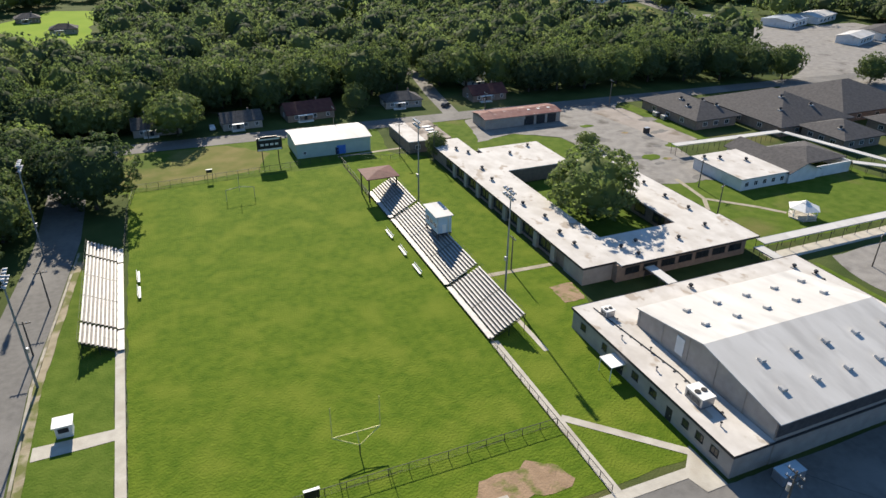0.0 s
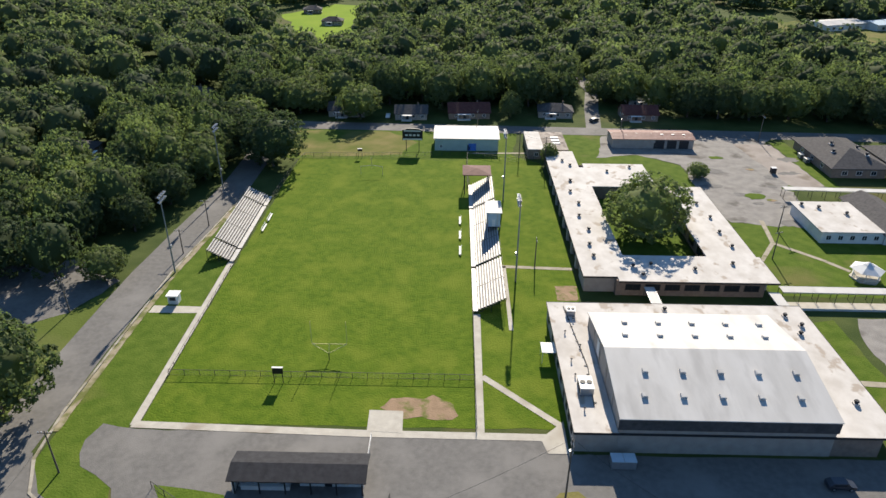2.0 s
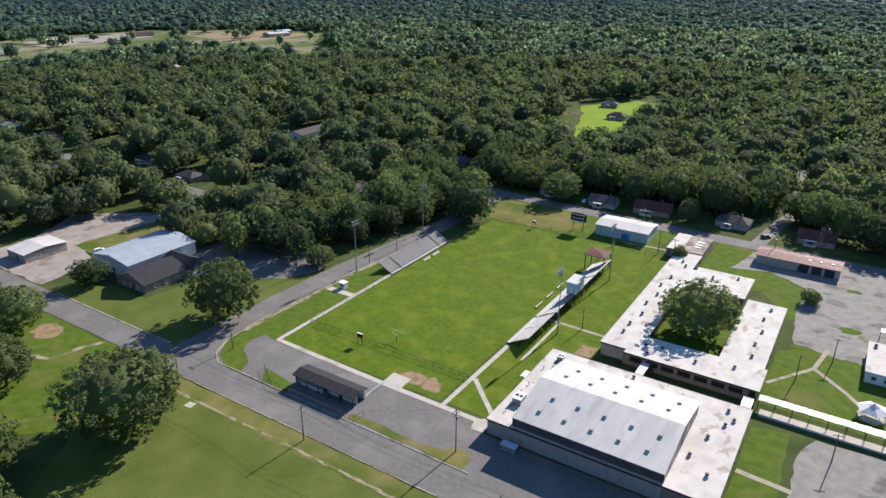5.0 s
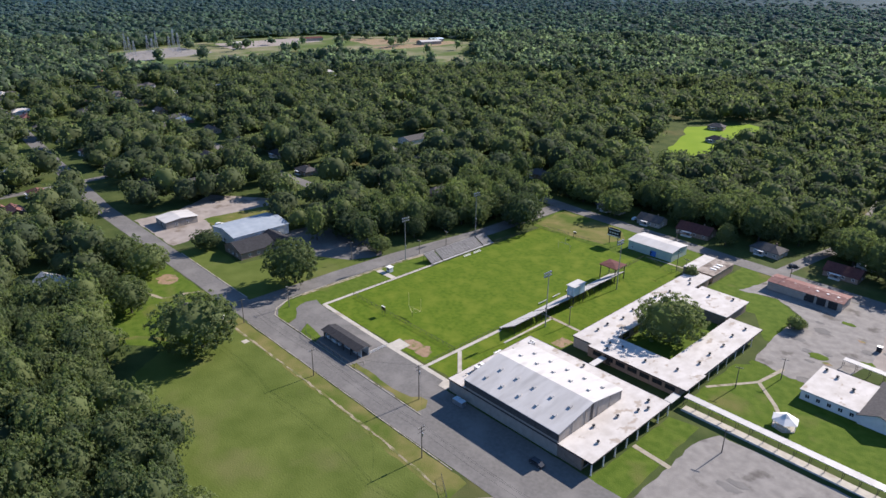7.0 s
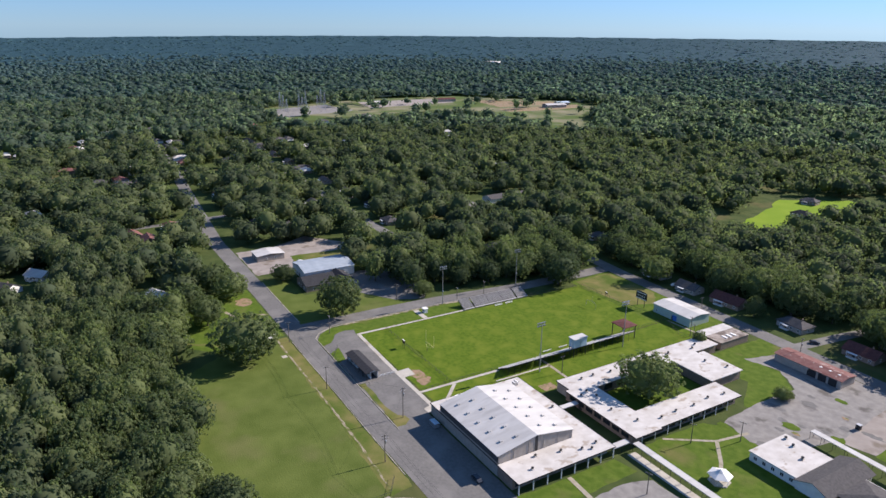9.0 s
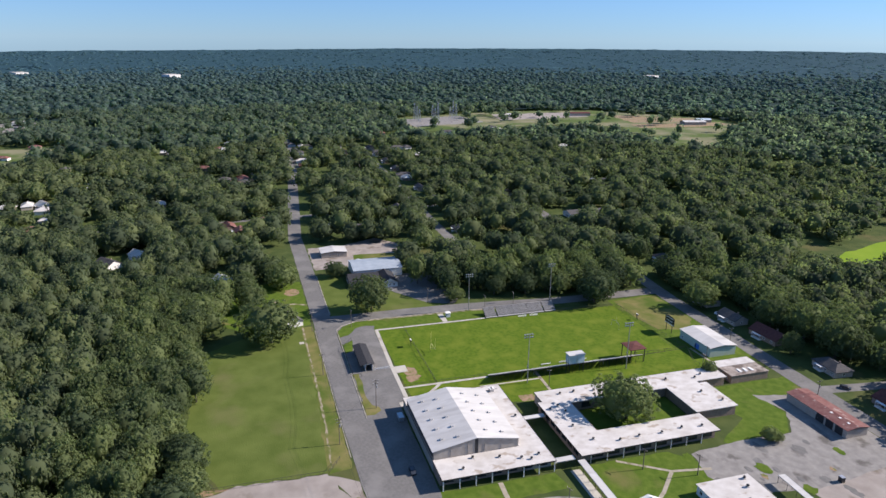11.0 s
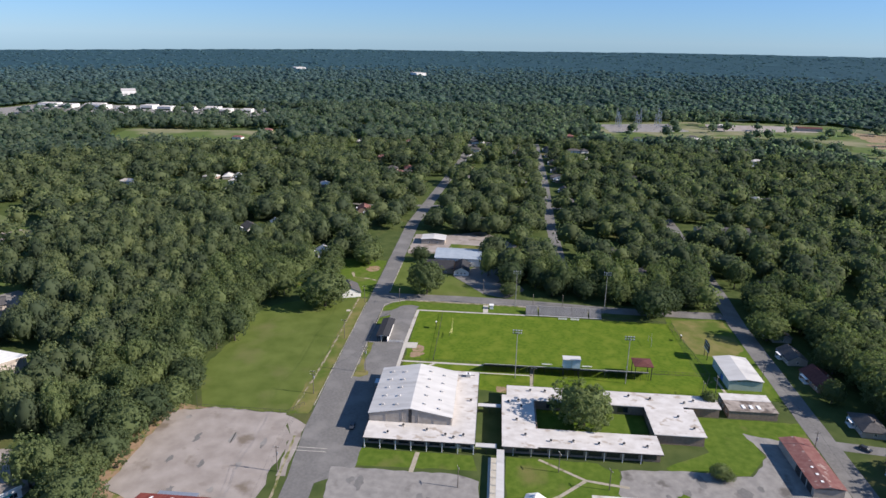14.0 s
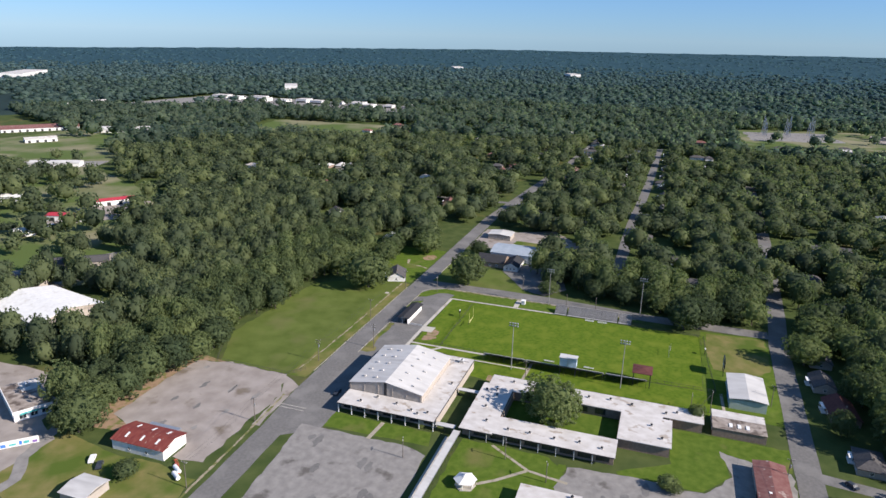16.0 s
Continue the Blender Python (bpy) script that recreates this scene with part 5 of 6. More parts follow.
for k, (x, w, m) in enumerate(((.6, 1.4, M_plum), (3.0, 1.8, M_teal), (5.2, .9, M_blue), (7.0, 2.2, M_teal), (10.2, 1.6, M_blue))):
    part("painted_bar", boxes((x, .06, .7 + .2 * (k % 2), x + w, .09, 1.6 + .3 * (k % 3))), m, hb, "faded coloured bar")
shed_like("shed", 199, -62, 209, -52, 3.2, 1.0, "y", M_wallbeige, M_roofmetal, "small tan shed with pale metal roof", "shed", nwin=1)
HOUSES = [(-50, 430, 10, M_brick, M_roofgrey, 1), (37.5, 181, 2, M_wallbeige, M_roofgrey, 0), (61, 184, 4, M_brick, M_roofmaroon, 0), (97, 186, -4, M_wallbeige, M_roofgrey, 1),
          (11, 184, 0, M_wallbeige, M_roofgrey, 0), (138, 205, 0, M_wallwhite, M_roofmetal, 0), (131, 184, 0, M_brick, M_roofmaroon, 0), (-22, -43, 20, M_wallwhite, M_roofgrey, 0),
          (-188, 25, 90, M_wallwhite, M_roofgrey, 0), (-185, 44, 90, M_wallbeige, M_roofgrey, 0), (-143, -145, 40, M_wallwhite, M_roofgrey, 0), (-158, -128, 40, M_wallwhite, M_roofmetal, 0),
          (-215, -72, 10, M_brick, M_roofred, 0), (-200, -64, 0, M_brick, M_roofred, 0), (-328, -223, 30, M_wallwhite, M_roofmetal, 0), (-166, 97, 0, M_brick, M_roofgrey, 1), (-120, 120, 90, M_wallbeige, M_roofgrey, 1),
          (-90, -75, 20, M_wallwhite, M_roofmetal, 0), (-60, 205, 0, M_brick, M_roofgrey, 1), (-110, 200, 0, M_wallwhite, M_roofgrey, 1), (-75, 130, 90, M_brick, M_roofgrey, 1), (-28, 385, 0, M_wallbeige, M_roofdark, 1)]
rh = random.Random(5)
for i in range(16):
    HOUSES.append((-215 - i * 26, 66 if i % 2 else 106, 0, rh.choice((M_brick, M_wallwhite, M_wallbeige)), rh.choice((M_roofgrey, M_roofgrey, M_roofdark, M_roofmetal)), i % 3 == 0))
    HOUSES.append((-200 - i * 27, -46 if i % 2 else 8, 0, rh.choice((M_brick, M_wallwhite, M_wallbeige)), rh.choice((M_roofgrey, M_roofred, M_roofdark, M_roofmetal)), i % 3 == 1))
for x, y, rz, wl, rf, hp in HOUSES:
    kind = {"white_trim": "", "brown_brick": "brick", "painted_white_wall": "white", "beige_block_wall": "tan"}[wl.name]
    top = {"grey_shingle": "grey shingle", "charcoal_shingle": "charcoal shingle", "pale_metal_roof": "pale metal", "rusty_red_metal": "red metal", "maroon_roof": "maroon"}[rf.name]
    house(x, y, rz, rh.uniform(12, 17), rh.uniform(8, 10.5), wl, rf, hp, f"small {kind} house with {top} roof among trees")
FAR_HOUSES = [(x, y) for x, y in ((rh.uniform(-760, -230), rh.uniform(-330, 380)) for _ in range(95)) if all(abs(y - v) > 14 for v in (-14, 90, 184)) and math.hypot(x + 100, y) > 230]
for x, y in FAR_HOUSES:
    b = thing("house", x, y, "small pale house half hidden among town trees", "house", rh.choice((0, 90, 10, 80)), "far houses")
    w, d = rh.uniform(12, 18), rh.uniform(8, 11)
    part("wall", walls(rect(-w / 2, -d / 2, w / 2, d / 2), 3), rh.choice((M_wallwhite, M_brick, M_wallbeige)), b)
    part("roof", hip_roof(-w / 2, -d / 2, w / 2, d / 2, 3.1, 5.4, .5), rh.choice((M_roofgrey, M_roofmetal, M_roofgrey, M_roofred, M_roofwhite)), b)
    part("door", boxes((-.5, -d / 2 - .08, .1, .5, -d / 2, 2.1)), M_dark, b)
shed_like("community_hall", -192, 196, -178, 236, 3.6, 2.2, "y", M_wallwhite, M_roofgrey, "long white hall with grey roof among trees", "hall", nwin=5)
# commercial strip and depot, far off
for i in range(12):
    x, y = -945 + rh.uniform(-12, 12) - (i % 3) * 14, -850 + i * 40
    b = thing("store_building", x, y, "long white flat-roofed store in the far strip", "store", rh.uniform(-6, 6), "far stores")
    w, d, h = rh.uniform(20, 32), rh.uniform(18, 34), rh.uniform(5, 7)
    part("wall", walls(rect(0, 0, w, d), h), M_wallwhite, b)
    part("roof", boxes((-.2, -.2, h, w + .2, d + .2, h + .4)), M_roofwhite, b)
    part("shopfront", boxes((w, 2, .5, w + .15, d - 2, 3.2)), M_glass, b)
for x, y, w, d, rf in ((-900, 560, 40, 16, M_roofmaroon), (-905, 420, 26, 14, M_roofmetal), (-720, 690, 40, 20, M_roofmetal), (-745, 735, 26, 14, M_wallblue)):
    b = thing("depot_building", x, y, "long low depot building in a far clearing", "depot", 80, "far depots")
    part("wall", walls(rect(0, 0, w, d), 5), M_wallbeige, b)
    part("roof", gable_roof(0, 0, w, d, 5.1, 7, "x"), rf, b)
for x, y, w, d in ((-2522, -823, 70, 40), (-2930, -1180, 110, 40), (-1973, 1396, 40, 50), (-1207, -1700, 190, 60), (-2300, -300, 60, 40), (-1192, -827, 60, 30)):
    b = thing("factory", x, y, "large pale flat-roofed works among distant woods", "factory", 30, "far works")
    part("wall", walls(rect(0, 0, w, d), 17), M_wallwhite, b)
    part("roof", boxes((-.3, -.3, 17, w + .3, d + .3, 17.5)), M_roofwhite, b)
for x, y, w, d, rf in ((372, 258, 26, 18, M_roofblue), (402, 264, 30, 16, M_roofmetal), (366, 206, 22, 12, M_roofmetal), (392, 212, 30, 14, M_roofgrey), (300, 378, 34, 18, M_roofmetal), (336, 382, 26, 16, M_wallblue)):
    b = thing("store", x, y, "low shop with pale walls beside the highway", "store", 20, "highway shops")
    part("wall", walls(rect(0, 0, w, d), 4), M_wallwhite, b)
    part("roof", gable_roof(0, 0, w, d, 4.1, 5.4, "x"), rf, b)
    gable_pair(b, 0, 0, w, d, 3.8, 4.0, 5.3, "x", M_wallwhite)
    for k in range(4):
        window(b, w * (k + 1) / 5, 0, .9, 2.4, 1.8, 0)


def shed_line(p, q, depth, wall, roof, label, h=4.5):
    """A long shed whose front runs from p to q."""
    L = math.hypot(q[0] - p[0], q[1] - p[1])
    b = thing("warehouse", p[0], p[1], label, "warehouse", math.degrees(math.atan2(q[1] - p[1], q[0] - p[0])), "warehouses")
    part("wall", walls(rect(0, 0, L, depth), h), wall, b)
    part("roof", gable_roof(0, 0, L, depth, h + .1, h + depth * .12, "x"), roof, b)
    gable_pair(b, 0, 0, L, depth, h - .3, h, h + depth * .11, "x", wall)
    for k in range(max(2, int(L / 9))):
        part("bay_door", boxes((3 + k * 9, -.1, .1, 6 + k * 9, 0, 3)), M_dark, b)


for p, q, dp, wl, rf, lb in (((54, -245), (30, -214), 14, M_wallbeige, M_roofgrey, "long low building with grey roof"), ((84, -247), (77, -217), 13, M_wallbeige, M_roofgrey, "long low building with grey roof"),
                             ((-81, -338), (-108, -318), 10, M_wallwhite, M_crimson, "long shed with bright red roof"), ((-36, -336), (-46, -304), 10, M_wallwhite, M_crimson, "long shed with bright red roof"),
                             ((6, -318), (-16, -305), 9, M_wallwhite, M_wallwhite, "low white shed in town"), ((-64, -424), (-72, -396), 12, M_wallwhite, M_wallwhite, "low white shed in town"),
                             ((-187, -526), (-210, -482), 14, M_wallwhite, M_roofmetal, "long pale warehouse in town"), ((-349, -760), (-426, -702), 30, M_wallwhite, M_roofred, "large low warehouse with reddish roof"),
                             ((-406, -664), (-467, -560), 26, M_wallwhite, M_roofmetal, "large low pale warehouse"), ((-300, -660), (-330, -640), 16, M_wallwhite, M_roofwhite, "low white store in town"),
                             ((-594, -936), (-726, -932), 26, M_wallwhite, M_roofwhite, "long white store in the far strip")):
    shed_line(p, q, dp, wl, rf, lb)
for i in range(9):
    x, y = -870 - (i % 3) * 18, 250 + (i // 3) * 34
    t = thing("lattice_tower", x, y, "thin steel lattice tower of the substation", "tower", 0, "substation towers")
    h = 22 + (i % 4) * 4
    legs = [(s * 2.2, q * 2.2) for s in (-1, 1) for q in (-1, 1)]
    part("leg_frame", beams([((a, b2, 0), (a * .2, b2 * .2, h)) for a, b2 in legs], .22, 4), M_steel, t)
    part("crossarm", beams([((-5, 0, h - 2), (5, 0, h - 2)), ((-4, 0, h - 6), (4, 0, h - 6))], .2, 4), M_steel, t)
    part("bracing", beams([((legs[k][0] * (1 - j * .2), legs[k][1] * (1 - j * .2), h * j / 4), (legs[(k + 1) % 4][0] * (.8 - j * .2), legs[(k + 1) % 4][1] * (.8 - j * .2), h * (j + 1) / 4)) for j in range(4) for k in range(4)], .1, 3), M_steel, t)


ub = thing("utility_box", 162.4, 124, "dark metal utility box standing on the lot", "utility box")
part("cabinet", boxes((-.8, -.7, .1, .8, .7, 2.0)), M_dark, ub)
part("plinth", boxes((-1.0, -.9, 0, 1.0, .9, .12)), M_concrete, ub)
part("lid", boxes((-.85, -.75, 2.0, .85, .75, 2.08)), M_steel, ub)


# ---- vehicles ----
def car(x, y, rz, paint, label, van=False):
    c = thing("car", x, y, label, "car", rz, "cars", .05)
    h = 1.9 if van else 1.45
    bm = bmesh.new()
    prof = [(-2.2, .35), (2.2, .35), (2.25, .8), (1.3, .95), (.7, h), (-1.5 if not van else -2.1, h), (-2.15, .95)]
    A, B = [[bm.verts.new((px, s * .88 * (1 if pz < 1 else .86), pz)) for px, pz in prof] for s in (-1, 1)]
    for i in range(len(prof)):
        j = (i + 1) % len(prof)
        bm.faces.new((A[i], A[j], B[j], B[i]))
    bm.faces.new(A), bm.faces.new(B)
    bmesh.ops.recalc_face_normals(bm, faces=bm.faces)
    body = part("body", bm, paint, c)
    part("window", boxes((-1.4, -.84, 1.0, .6, -.79, h - .12), (-1.4, .79, 1.0, .6, .84, h - .12)), M_glass, body)
    part("windscreen", beams([((.8, -.7, h - .3), (.8, .7, h - .3))], .22, 4), M_glass, body)
    for sx in (-1.35, 1.4):
        for sy in (-.85, .85):
            w = part("wheel", shared(("tyre",), lambda: beam(bmesh.new(), (0, -.1, 0), (0, .1, 0), .34, n=12), M_tyre), None, c)
            w.matrix_local = pose(sx, sy, .34)
            part("rim", shared(("rim",), lambda: beam(bmesh.new(), (0, -.12, 0), (0, .12, 0), .2, n=10), M_steel), None, w)


car(189, -69, 30, M_paintwhite, "white car parked on worn grass")
car(191, -64, 30, M_paintdark, "dark car parked on worn grass")
car(-113, 10, 80, M_paintwhite, "white car in the gravel yard")
car(28, 180, 90, M_paintwhite, "white car in a house drive")
car(118, -12, 0, M_paintdark, "dark car parked in the gymnasium shade")
car(112, 178, 40, M_paintdark, "dark car in a house drive")
for k, (x, y) in enumerate(((184, -38), (187, -36))):
    t = thing("storage_tank", x, y, "white cylindrical storage tank on cradles", "tank", 60, "tanks")
    part("tank", beam(bmesh.new(), (-2, 0, 1.0), (2, 0, 1.0), .75, n=14), M_paintwhite, t)
    part("cradle", boxes((-1.3, -.6, 0, -1.0, .6, .5), (1.0, -.6, 0, 1.3, .6, .5)), M_dark, t)
for k in range(3):
    t = thing("farm_implement", 180.5 + k * 1.8, -41 + k * 1.6, "red steel farm implement on the grass", "farm implement", 50, "implements")
    part("frame", boxes((-2, -.5, .5, 2, -.35, .75), (-2, .35, .5, 2, .5, .75), (-2, -.35, .52, -1.8, .35, .72), (1.8, -.35, .52, 2, .35, .72)), M_paintred, t)
    for s in (-1.2, 0, 1.2):
        part("disc", beam(bmesh.new(), (s, -.05, .4), (s, .05, .4), .4, n=10), M_paintred, t)


# ---- trees ----
def ico(n):
    bm = bmesh.new()
    bmesh.ops.create_icosphere(bm, subdivisions=n, radius=1)
    v = np.array([x.co[:] for x in bm.verts])
    f = np.array([[w.index for w in x.verts] for x in bm.faces])
    bm.free()
    return v, f


ICO1, ICO2, ICO3 = ico(1), ico(2), ico(3)


def crown(rs, clumps, per, size, core=ICO1, pine=False, clump=(.15, .25)):
    """A crown of radius 1 centred at the origin: a lumpy core under many small leaf clumps."""
    lump = rs.normal(size=(10, 3)) + np.array([0, 0, .3])
    lump /= np.linalg.norm(lump, axis=1)[:, None]
    amp = rs.uniform(-.30, .30, 10)

    def outline(d):
        k = 1 + (np.clip(d @ lump.T, 0, 1) ** 5) @ amp
        if pine:
            k = k * (1.12 - .42 * d[:, 2] ** 2) * np.where(d[:, 2] > 0, 1.0, .9)
        return np.clip(k, .58, 1.25)[:, None]

    squash = np.array([.74, .74, .95]) if pine else np.array([1, 1, .82])
    V, F, n = [core[0] * outline(core[0]) * ((.75 if clumps > 100 else .84) + rs.uniform(*((-.14, .06) if clumps > 100 else (-.07, .06)), (len(core[0]), 1))) * squash], [core[1]], len(core[0])
    if clumps:
        i = np.arange(clumps) + .5
        z = 1 - 1.8 * i / clumps
        a = i * 2.39996 + rs.uniform(-.5, .5, clumps)
        q = np.sqrt(np.clip(1 - z * z, 0, 1))
        d = np.stack([q * np.cos(a), q * np.sin(a), z], 1) + rs.normal(scale=.09, size=(clumps, 3))
        d /= np.linalg.norm(d, axis=1)[:, None]
        C = d * outline(d) * rs.uniform(.76, 1.05, (clumps, 1))
        R = rs.uniform(*clump, clumps)
        C, R, d = np.repeat(C, per, 0), np.repeat(R, per), np.repeat(d, per, 0)
        m = len(C)
        w = rs.normal(size=(m, 3)) * .6 + d * .8
        w[:, 2] += .18
        w /= np.linalg.norm(w, axis=1)[:, None]
        p = (C + w * (R * rs.uniform(.55, 1.12, m))[:, None]) * squash
        nrm = w * .7 + d * .4 + rs.normal(scale=.36, size=(m, 3))
        nrm /= np.linalg.norm(nrm, axis=1)[:, None]
        s = np.cross(nrm, rs.normal(size=(m, 3)))
        s /= np.linalg.norm(s, axis=1)[:, None]
        t = np.cross(nrm, s)
        z = (size * rs.uniform(.6, 1.3, m))[:, None]
        V.append(np.stack([p + s * z, p - s * z * .6 + t * z * .8, p - s * z * .5 - t * z * .9], 1).reshape(-1, 3))
        F.append(np.arange(m * 3).reshape(-1, 3) + n)
    return np.concatenate(V), np.concatenate(F)


def tri_mesh(name, V, F, mat, tint=None):
    me = bpy.data.meshes.new(name)
    me.vertices.add(len(V))
    me.vertices.foreach_set("co", np.asarray(V, np.float32).ravel())
    me.loops.add(F.size)
    me.loops.foreach_set("vertex_index", np.asarray(F, np.int32).ravel())
    me.polygons.add(len(F))
    me.polygons.foreach_set("loop_start", np.arange(0, F.size, 3, dtype=np.int32))
    me.update(calc_edges=True)
    if tint is not None:
        me.attributes.new("tint", "FLOAT", "POINT").data.foreach_set("value", np.asarray(tint, np.float32))
    me.materials.append(mat)
    return me


def tree_proto(seed, clumps, per, size, mat, core=ICO2, pine=False):
    rs = np.random.default_rng(seed)
    V, F = crown(rs, clumps, per, size, core, pine, (.08, .15) if clumps > 200 else (.10, .18))
    me_crown = tri_mesh("crown", V, F, mat)
    bm = bmesh.new()
    beam(bm, (0, 0, -1.75), (0, 0, -.3), .055, .035, 7)
    for i in range(6):
        a = i * 1.05 + seed
        beam(bm, (0, 0, -.75 + i * .07), (.55 * math.cos(a), .55 * math.sin(a), -.1 + i * .06), .026, .008, 5)
    return me_crown, mesh_of("trunk", bm, M_bark)


PROTOS = [tree_proto(s, 330, 22, .040, M_leaf, ICO3) for s in range(6)] + [tree_proto(s + 20, 165, 9, .056, M_leaf, pine=s == 6) for s in range(7)]


def tree(x, y, r, h, k, label, trunk=None):
    """r: the crown's radius; h: the height of its top."""
    t = thing("tree", x, y, label, "tree", (x * 37 + y * 53) % 360, "trees")
    low = max(.5, h * .07)
    zc = (h + low) / 2
    crown_me, trunk_me = PROTOS[k]
    part("crown", crown_me, None, t).matrix_local = Matrix.LocRotScale((0, 0, zc), None, (r, r, (h - low) / 1.66))
    part("trunk", trunk_me, None, t).matrix_local = Matrix.LocRotScale((0, 0, zc), None, (r, r, zc / 1.74))


BIG = [(113, -85, 7, 13, 3), (124, -88.5, 8.5, 15, 1), (138, -91, 8.5, 16, 2), (150, -90, 8, 14, 0), (161, -91, 8, 13, 5), (101, -85, 6.5, 13, 2), (107.5, 76, 11.4, 17, 1), (0, -52, 13.2, 20, 2), (-26, 1.5, 10.6, 20, 3), (-6, 124, 9.5, 17, 2), (-14, 134, 9, 15, 5), (-28.5, 49.5, 5.5, 8, 3),
       (17, 177, 8.5, 14, 4), (-9, 184, 9, 14, 3), (50, 194, 8.5, 17, 0), (135.5, 118.5, 3.4, 5, 0), (78, 181, 4.5, 11, 3), (88, 128, 3.2, 7.5, 1),
       (-87, -9, 6, 9, 4), (-45, -60, 8, 14, 0), (-66, -64, 8, 14, 5), (-75, -42, 9, 14, 4), (-88, -48, 9, 15, 1), (-141, 57, 8, 13, 2), (-55, 51, 9, 14, 0),
       (69, 207, 9, 14, 2), (20, 203, 8, 13, 5), (-8, 197, 9, 14, 1), (122, 208, 9, 13, 4), (91, 203, 9, 15, 1), (33, 224, 9, 14, 2), (64, 222, 10, 16, 5), (156, 188, 9, 14, 0), (183, 188, 9, 14, 1), (216, 190, 8, 15, 2), (250, 186, 9, 16, 4), (298, 146, 7, 12, 0),
       (-25, 112, 7, 13, 0), (-29, 92, 6.5, 12, 4), (-32, 74, 6, 11, 5), (-25, 148, 8, 14, 1), (27, 199, 8, 17, 1), (66, 200, 9, 18, 4), (87, 198, 9.5, 20, 2), (130, 199, 9, 18, 5), (142, 194, 8, 17, 1), (-2, 186, 7, 11, 2), (152, 186, 8, 16, 0), (164, 184, 8, 17, 3), (176, 182, 8, 16, 5), (193, 184, 8, 16, 4), (208, 182, 8, 17, 1), (224, 178, 8, 15, 3), (240, 174, 8.5, 16, 0), (255, 170, 7.5, 15, 2), (268, 166, 7, 14, 4), (36, 214, 9, 15, 5), (75, 218, 9, 16, 1), (104, 222, 9, 16, 2), (20, -91, 7, 14, 1), (36, -93, 7.5, 13, 3), (52, -94, 7, 15, 2), (67, -94, 7, 13, 0), (82, -92, 7.5, 14, 5), (95, -87, 7, 13, 3), (136.5, 121, 2.4, 3.4, 3), (192, -52, 4, 6, 3), (170, -92, 8, 15, 3), (177, -87, 9, 15, 0)]
for row in BIG:
    tree(*row, label="broad leafy shade tree with dense dark green crown")

# woods: clearings are kept free of trees
CLEAR = [(166, -112, 182, -93), (-165, -152, -108, -120), (360, 200, 430, 285), (-10, -21, 81, 163), (60, -40, 200, 165), (-13, -84, 112, -20), (105, -86, 200, 0), (-108, -21, -26, 32), (-152, -21, -100, 56), (-30, -21, -8, 60), (-60, 30, -24, 48), (176, 60, 300, 150), (-84, -74, -4, -30), (165, -86, 215, -20), (-8, 163, 190, 196), (-206, 168, -158, 240), (70, -212, 132, -152), (142, -172, 300, -108), (180, -110, 300, -20)]
ROADS = [(STREET_S[:3], 4), (STREET_S[2:4], 8), (STREET_S[3:], 12), (STREET_W, 10), (STREET_N[:3], 4), (STREET_N[2:], 11), (STREET_C, 8), (STREET_D, 5), ([(110, 166), (114, 196), (119, 224), (116, 260), (108, 320)], 6), ([(430, 150), (330, 260), (255, 420), (200, 640)], 22)]
AREAS = [[(-490, -480), (-520, -290), (-690, -280), (-670, -540)], [(-640, 205), (-930, 195), (-1015, 460), (-990, 660), (-800, 815), (-680, 800), (-590, 675), (-445, 560), (-450, 495), (-620, 500), (-690, 480), (-670, 360)], [(-620, -930), (-1010, -890), (-1010, -360), (-790, -360), (-770, -690)], [(100, -268), (58, -196), (16, -200), (-60, -276), (-135, -296), (-225, -460), (-450, -556), (-425, -705), (-300, -725), (-150, -505), (-40, -395)],
         [(280, 148), (290, 120), (310, 116), (340, 126), (372, 165), (440, 215), (440, 285), (376, 285), (372, 330), (330, 326), (304, 230), (286, 176)], [(248, 322), (335, 310), (360, 376), (304, 430), (256, 404)], [(-82, 416), (-42, 486), (2, 470), (-10, 400), (4, 300), (-34, 280), (-62, 360)]]


def inside(P, poly):
    hit = np.zeros(len(P), bool)
    for (x0, y0), (x1, y1) in zip(poly, poly[1:] + poly[:1]):
        c = (y0 > P[:, 1]) != (y1 > P[:, 1])
        hit ^= c & (P[:, 0] < (x1 - x0) * (P[:, 1] - y0) / ((y1 - y0) or 1e-9) + x0)
    return hit


def free(P):
    ok = np.ones(len(P), bool)
    for x0, y0, x1, y1 in CLEAR:
        ok &= ~((P[:, 0] > x0) & (P[:, 0] < x1) & (P[:, 1] > y0) & (P[:, 1] < y1))
    for pts, w in ROADS:
        for a, b in zip(pts, pts[1:]):
            a, b = np.array(a, float), np.array(b, float)
            s = np.clip(((P - a) @ (b - a)) / ((b - a) @ (b - a)), 0, 1)
            ok &= np.linalg.norm(P - a - s[:, None] * (b - a), axis=1) > w
    for n, poly in enumerate(AREAS):
        ok &= ~inside(P, poly) | (np.sin(P[:, 0] * 12.9 + P[:, 1] * 78.2) > (.985 if n == 1 else .93 if n == 2 else .8 if n == 3 else 2))
    for x, y, *_ in HOUSES:
        ok &= np.hypot(P[:, 0] - x - 3, P[:, 1] - y + 3) > 15
    for x, y in FAR_HOUSES:
        ok &= np.hypot(P[:, 0] - x - 8, P[:, 1] - y) > 15
    for x, y, r, *_ in BIG:
        ok &= np.hypot(P[:, 0] - x, P[:, 1] - y) > r
    return ok


